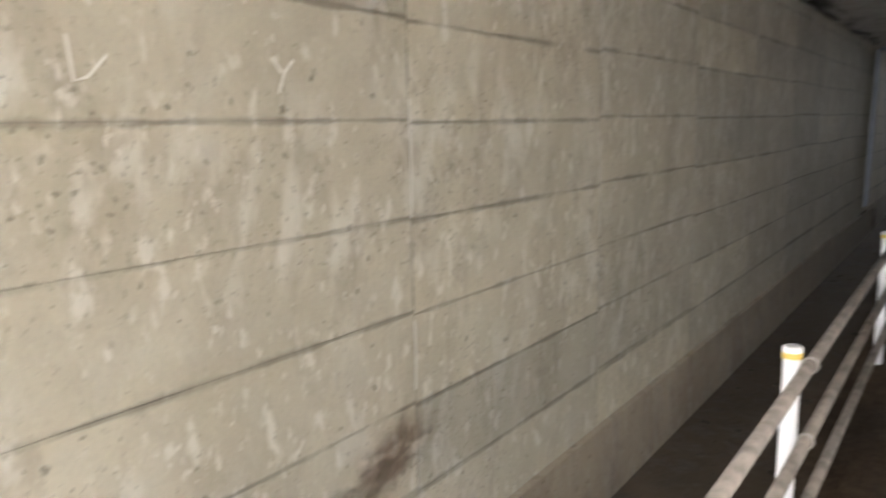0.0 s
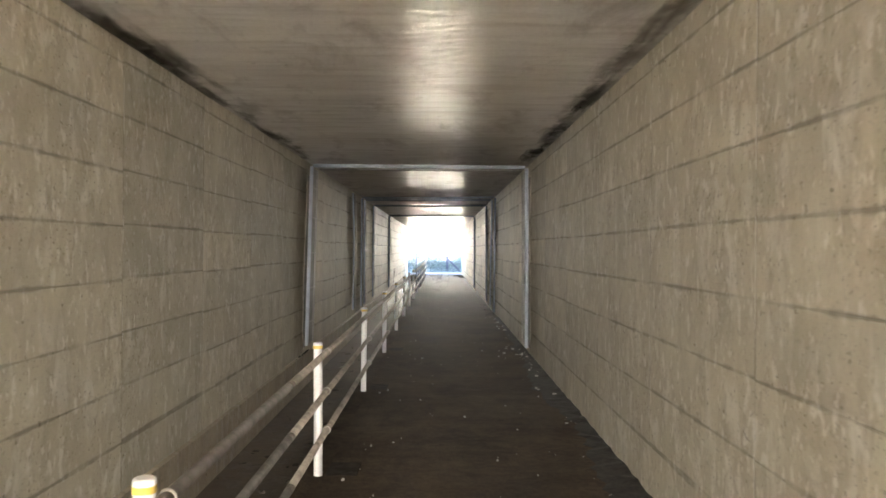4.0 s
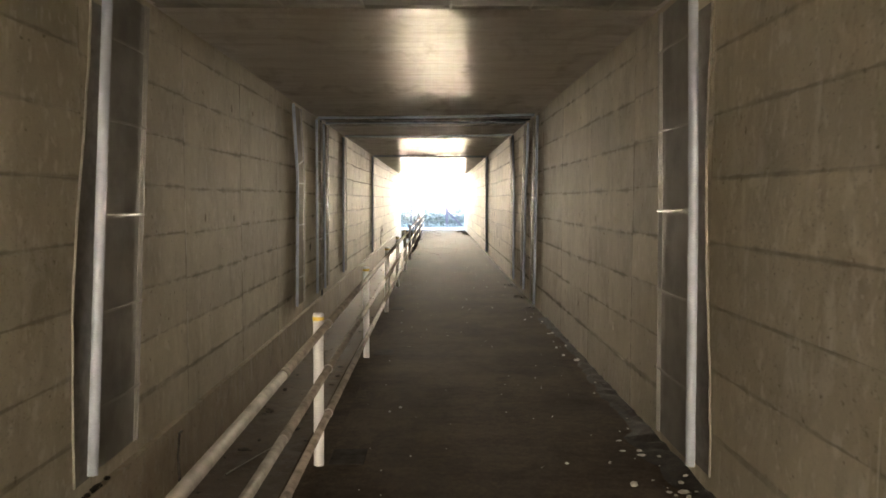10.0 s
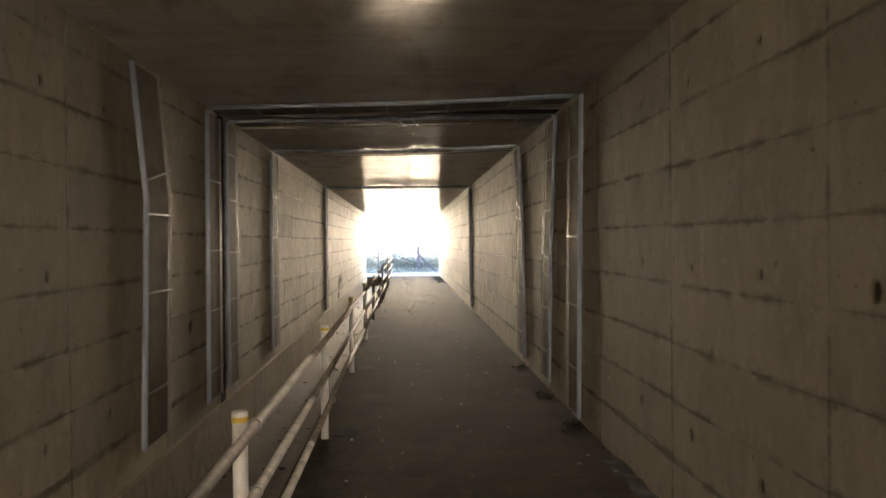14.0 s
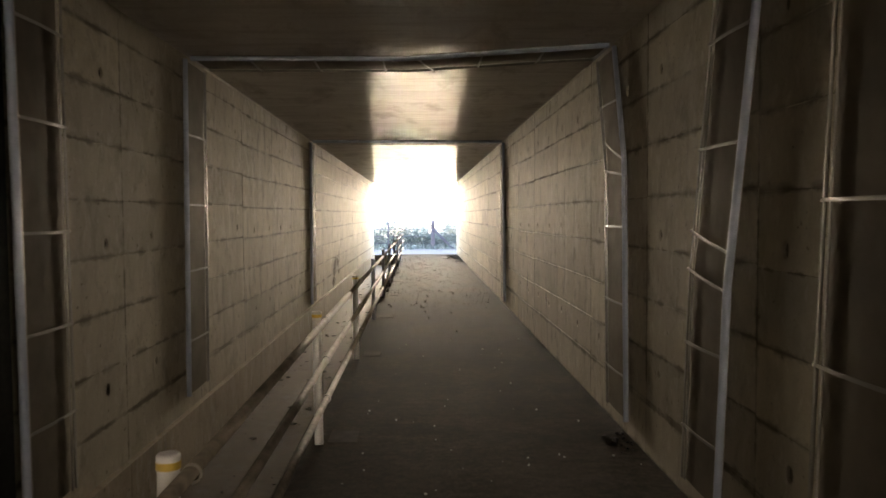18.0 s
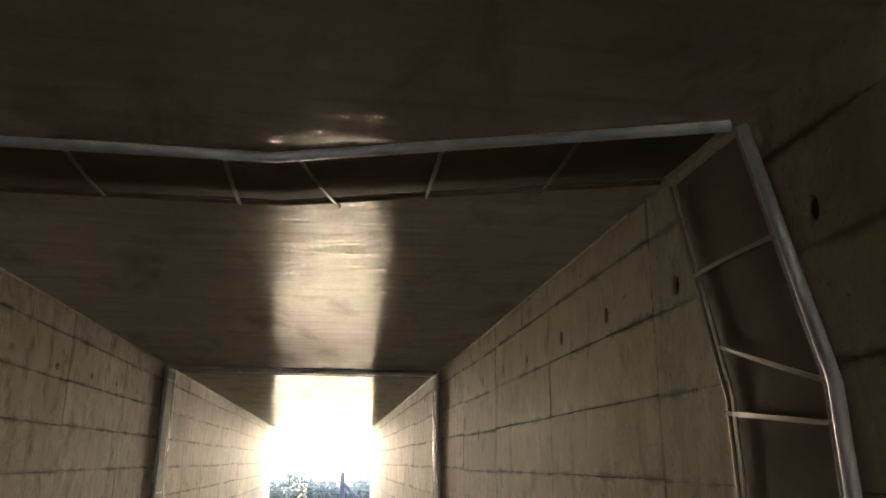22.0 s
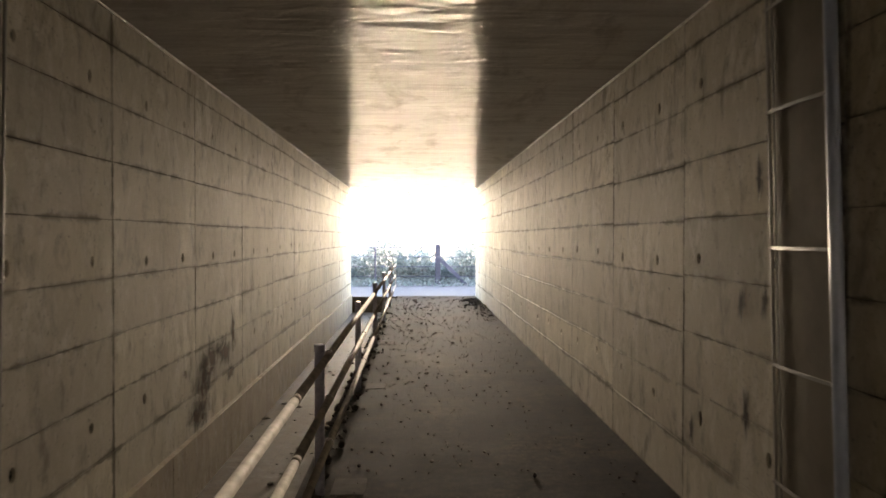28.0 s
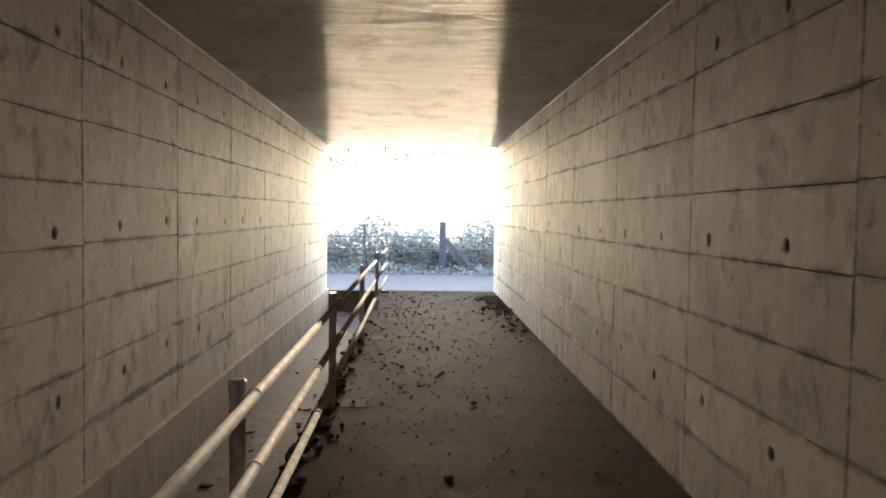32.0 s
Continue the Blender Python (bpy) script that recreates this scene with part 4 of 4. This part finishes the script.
for y_foot in (18.3, 25.9, 27.3, 29.1):
    clods("foot_rubble", "black crumbled soil at the foot of a joint cover", 34,
          lambda r: (1.77 - abs(r.gauss(0, 0.09)), y_foot + r.gauss(0, 0.14), 0.0), 0.004, 0.022, M_DIRT, 40 + int(y_foot))
clods("ledge_rubble", "dark crumbled rubble on the plinth beside the first joint cover", 70,
      lambda r: (-1.778 + r.uniform(-0.012, 0.018), 18.45 - abs(r.gauss(0, 0.42)), 0.036), 0.004, 0.021, M_DIRT, 37)

# ---- wall panels ----
PITCH = 1.75


def panel_mesh(name, ln, hgt, side, r, gap=0.0008, chip=0.0045, holes=()):
    """A slab with worn, slightly wavy chamfered edges and sunk tie holes, its face at x = 0 towards the passage."""
    def rim(inset, x, wob):
        pts = []
        n_y, n_z = 9, 3
        for k in range(n_y):
            pts.append((k / n_y * ln, 0.0))
        for k in range(n_z):
            pts.append((ln, k / n_z * hgt))
        for k in range(n_y):
            pts.append((ln - k / n_y * ln, hgt))
        for k in range(n_z):
            pts.append((0.0, hgt - k / n_z * hgt))
        out = []
        for (y, z), w in zip(pts, wob):
            d = inset + w
            out.append((x, min(max(y, d), ln - d), min(max(z, d), hgt - d)))
        return out

    wob = [r.random() ** 2 * chip for _ in range(24)]
    bm = bmesh.new()
    rings = [[bm.verts.new((side * x, y, z)) for x, y, z in rim(i, x, wob)] for i, x in ((gap, 0.030), (gap, 0.0018), (3 * gap, 0.0))]
    for a, b in zip(rings, rings[1:]):
        for k in range(24):
            bm.faces.new((a[k], a[(k + 1) % 24], b[(k + 1) % 24], b[k]))
    if not holes:
        bm.faces.new(rings[2])
    else:
        face = list(rings[2])
        edges = [(k, (k + 1) % 24) for k in range(24)]
        for hy, hz, ry, rz in holes:
            lips = []
            for x, share in ((0.0, 1.0), (0.006, 0.84), (0.0165, 0.74)):
                lips.append([bm.verts.new((side * x, hy + share * ry * math.cos(a), hz + share * rz * math.sin(a)))
                             for a in (2 * math.pi * k / 10 for k in range(10))])
            for a, b in zip(lips, lips[1:]):
                for k in range(10):
                    bm.faces.new((a[k], a[(k + 1) % 10], b[(k + 1) % 10], b[k]))
            base = len(face)
            face += lips[0]
            edges += [(base + k, base + (k + 1) % 10) for k in range(10)]
        done = delaunay_2d_cdt([Vector((v.co.y, v.co.z)) for v in face], edges, [], 4, 1e-7)
        for f in done[2]:
            inside = {(i - 24) // 10 for i in f if i >= 24} if min(f) >= 24 else ()
            if len(inside) != 1:
                bm.faces.new([face[done[3][i][0]] for i in f])
    bmesh.ops.recalc_face_normals(bm, faces=bm.faces)
    return mesh_of(name, bm, M_WALL)


def column_ys(shift):
    ys = [4.276 + shift + PITCH * k for k in range(-2, 20) if 4.276 + shift + PITCH * k < 37.3]
    ys += [37.62] + [44.64 + shift + PITCH * k for k in range(-4, 7) if 37.7 < 44.64 + shift + PITCH * k < Y_OUT - 0.2] + [Y_OUT]
    return ys


HOLE_Z = {1: 0.22, 4: 0.098, 7: 0.10}
# disc for the hole's bottom, its black stands in for shade in depth
hole = bmesh.new()
bmesh.ops.create_cone(hole, cap_ends=True, segments=12, radius1=0.026, radius2=0.021, depth=0.003)
bmesh.ops.rotate(hole, verts=hole.verts, cent=(0, 0, 0), matrix=Matrix.Rotation(radians(90), 3, "Y"))
hole_me = mesh_of("tie_hole", hole, M_HOLE)
plug_me = hole_me.copy()
plug_me.materials[0] = M_BACK
cache = {}
for wall, side, shift in ((wall_west, -1, 0.0), (wall_east, 1, 0.07)):
    ys = column_ys(shift)
    for y0, y1 in zip(ys, ys[1:]):
        # the first stretch was shuttered a little higher than the rest
        first, course = (0.015, 0.367) if y0 < 18.0 else (0.02, 0.358)
        first += rng.uniform(-0.012, 0.012)
        for row in range(9):
            z0 = first + row * course if row else 0.0
            hgt = (first if row == 0 else 0.0) + course if row < 8 else CEIL - z0
            pierced = y0 > 19.0 and row in HOLE_Z and y1 - y0 > 1.7 and not 36.5 < y0 < 37.6
            kind = rng.randrange(4)
            key = (round(y1 - y0, 3), round(hgt, 3), side, y0 < 29.0, kind, row if pierced else -1)
            if key not in cache:
                holes = [(hy + rng.uniform(-0.05, 0.05), HOLE_Z[row] + rng.uniform(-0.02, 0.02), rng.uniform(0.024, 0.036), rng.uniform(0.03, 0.05)) for hy in (0.57, 1.45)] if pierced else []
                cache[key] = panel_mesh("wall_panel", y1 - y0, hgt, side, rng, 0.0001 if y0 < 29.0 else 0.0009, 0.0012 if y0 < 29.0 else 0.0045, holes), holes
            at = (side * HALF + rng.uniform(-0.0015, 0.0015), y0, z0)
            board = part("wall_panel", cache[key][0], None, wall, at=at)
            for hy, hz, ry, rz in cache[key][1]:
                ob = part("tie_hole", hole_me if y0 > 27.0 else plug_me, None, board, at=(side * 0.0145, hy, hz))
                ob.scale = (1, ry / 0.03, rz / 0.03)
# plain end of the wall behind the start
for wall, side in ((wall_west, -1), (wall_east, 1)):
    x0, x1 = sorted((side * HALF, side * (HALF + 0.03)))
    part("wall_end", boxed(x0, x1, Y_IN, 0.7, 0, CEIL), M_WALL, wall)


# ---- stains, mould and marks on walls and ceiling ----
def blotch(r, wide, tall, lobes=22, rough=0.45):
    """A ragged flat patch in the y-z plane, about its own middle; fade falls from 1 inside to 0 at the rim."""
    bm = bmesh.new()
    fade = bm.verts.layers.float.new("fade")
    ph = [r.uniform(0, 6.28) for _ in range(5)]
    rings = []
    for share, value in ((0.3, 1.0), (0.75, 0.45), (1.25, 0.0)):
        vs = []
        for k in range(lobes):
            a = 2 * math.pi * k / lobes
            q = 1 + rough * (0.5 * math.sin(2 * a + ph[0]) + 0.4 * math.sin(5 * a + ph[1]) + 0.35 * math.sin(9 * a + ph[2]))
            v = bm.verts.new((0, share * wide * q * math.cos(a), share * tall * q * math.sin(a)))
            v[fade] = value
            vs.append(v)
        rings.append(vs)
    bm.faces.new(rings[0])
    for a, b in zip(rings, rings[1:]):
        for k in range(lobes):
            bm.faces.new((a[k], a[(k + 1) % lobes], b[(k + 1) % lobes], b[k]))
    return bm


r = random.Random(77)
for wall, side, y, z, wide, tall in ((wall_east, 1, 38.38, 2.0, 0.028, 0.075), (wall_east, 1, 38.58, 1.35, 0.03, 0.07), (wall_east, 1, 38.31, 1.38, 0.024, 0.065),
                                     (wall_east, 1, 38.52, 0.78, 0.03, 0.09), (wall_east, 1, 34.82, 1.34, 0.03, 0.085), (wall_east, 1, 36.73, 1.32, 0.022, 0.06),
                                     (wall_east, 1, 35.51, 1.30, 0.025, 0.06), (wall_east, 1, 34.76, 0.74, 0.03, 0.12), (wall_east, 1, 34.94, 2.15, 0.025, 0.05),
                                     (wall_east, 1, 33.1, 0.62, 0.03, 0.1), (wall_east, 1, 39.3, 0.5, 0.03, 0.06),
                                     (wall_west, -1, 42.45, 0.74, 0.10, 0.17), (wall_west, -1, 42.1, 0.58, 0.26, 0.14), (wall_west, -1, 41.6, 0.56, 0.30, 0.20),
                                     (wall_west, -1, 41.35, 0.34, 0.32, 0.22), (wall_west, -1, 42.35, 0.33, 0.16, 0.06), (wall_west, -1, 41.2, 0.16, 0.25, 0.13),
                                     # the first patch here, at y 26, paints the dark of a spalled pit
                                     (wall_west, -1, 26.0, 0.96, 0.05, 0.08), (wall_west, -1, 4.15, 0.60, 0.20, 0.10), (wall_west, -1, 3.95, 0.50, 0.22, 0.10)):
    part("seepage_stain", blotch(r, wide * (1.7 if side > 0 else 1.25), tall * (1.5 if side > 0 else 1.25)), M_RUST if y < 5 else M_CRUST if side < 0 and y > 30 else M_STAIN, wall, "dark patch of seepage and pitting", at=(side * (HALF - 0.003), y, z))

for k in range(110):
    side = r.choice((-1, 1))
    y = 0.5 + 17.5 * r.random() ** 1.2
    bm = blotch(r, r.uniform(0.25, 0.9), r.uniform(0.05, 0.16), 26, 0.4)
    bmesh.ops.rotate(bm, verts=bm.verts, cent=(0, 0, 0), matrix=Matrix.Rotation(radians(90), 3, "Y"))
    part("mould_patch", bm, M_MOULD, ceiling, at=(side * (1.78 - abs(r.gauss(0, 0.10))), y, CEIL - 0.002 - 0.00002 * k))
for k in range(120):
    bm = blotch(r, r.uniform(0.006, 0.025), r.uniform(0.006, 0.020), 12, 0.5)
    bmesh.ops.rotate(bm, verts=bm.verts, cent=(0, 0, 0), matrix=Matrix.Rotation(radians(90), 3, "Y"))
    part("mould_speck", bm, M_MOULD, ceiling, at=(r.uniform(-1.6, 1.6), 1 + 26 * r.random() ** 1.8, CEIL - 0.0045))

# pale bead where the wall meets the ceiling on the last stretches
for side in (-1, 1):
    for y0, y1 in ((30.8, 37.4), (38.3, Y_OUT)):
        single("sealant_bead", tube(bmesh.new(), [(side * (HALF - 0.004), y0, CEIL - 0.006), (side * (HALF - 0.004), y1, CEIL - 0.006)], 0.010, 6), M_BEAD,
               "thin pale sealant bead under the ceiling", "trim", kind="structure")


def strokes(name, label, side, lines, width=0.006, category="graffiti"):
    """Chalk strokes on a wall; each line runs through (y, z) places."""
    ob = thing(name, label, category, at=(side * (HALF - 0.003), lines[0][0][0], lines[0][0][1]))
    y0, z0 = lines[0][0]
    for ln in lines:
        bm = bmesh.new()
        up, dn = [], []
        for k, (y, z) in enumerate(ln):
            a, b = ln[max(k - 1, 0)], ln[min(k + 1, len(ln) - 1)]
            d = Vector((0, -(b[1] - a[1]), b[0] - a[0])).normalized() * width / 2
            up.append(bm.verts.new((0, y - y0 + d.y, z - z0 + d.z)))
            dn.append(bm.verts.new((0, y - y0 - d.y, z - z0 - d.z)))
        for k in range(len(ln) - 1):
            bm.faces.new((up[k], up[k + 1], dn[k + 1], dn[k]))
        part("stroke", bm, M_CHALK, ob)


strokes("chalk_letter", "faint white chalk letter L on the wall", -1, [[(2.985, 2.05), (2.995, 1.945), (3.03, 1.955), (3.085, 2.01)]], 0.009)
strokes("chalk_letter", "faint white chalk letter Y on the wall", -1, [[(3.615, 2.035), (3.65, 1.99)], [(3.70, 2.03), (3.66, 1.99), (3.635, 1.93)]], 0.012)
strokes("chalk_scribble", "faint white chalk scribble on the wall", 1,
        [[(7.30, 2.36), (7.31, 2.29), (7.34, 2.29)], [(7.26, 2.36), (7.25, 2.28), (7.22, 2.32), (7.26, 2.36)], [(7.15, 2.28), (7.14, 2.37), (7.11, 2.34), (7.13, 2.32), (7.08, 2.29)],
         [(7.04, 2.37), (7.04, 2.30), (7.0, 2.30)], [(7.03, 2.34), (7.0, 2.34)], [(6.98, 2.38), (6.93, 2.39), (6.97, 2.31), (6.91, 2.32)]], 0.006)
r = random.Random(91)
for side, shift, y_far, label in ((-1, 0.0, 25.0, "thin white lime drip down a board joint"), (1, 0.07, 17.5, "thin pale lime drip down a board joint")):
    y = 4.276 + shift
    while y < y_far:
        if not 17.8 < y < 19.6:
            lines, z = [], r.uniform(2.6, 3.04)
            while z > 0.7 and len(lines) < 4:
                z1 = z - r.uniform(0.12, 0.55)
                lines.append([(y + r.uniform(-0.004, 0.004), z), (y + r.uniform(-0.005, 0.005), (z + z1) / 2), (y + r.uniform(-0.004, 0.004), z1)])
                z = z1 - r.uniform(0.1, 0.6)
            strokes("lime_streak", label, side, lines, r.uniform(0.006, 0.012), "stain")
        y += PITCH

# a pale stick in the gutter and a rusty bent rod against the plinth
single("stick", tube(bmesh.new(), [(-1.47, 19.87, -0.463), (-1.23, 20.58, -0.463)], [0.006, 0.004], 6), M_SEAL, "thin pale dry stick lying in the gutter", "stick")
bm = tube(bmesh.new(), [(-1.742, 19.62 + 0.05, -0.05), (-1.742, 19.62, -0.05), (-1.742, 19.58, -0.21), (-1.73, 19.58, GUTTER_Z)], 0.011, 8)
single("bent_rod", bm, M_DIRT, "short rusty bent rod standing against the plinth", "rod")
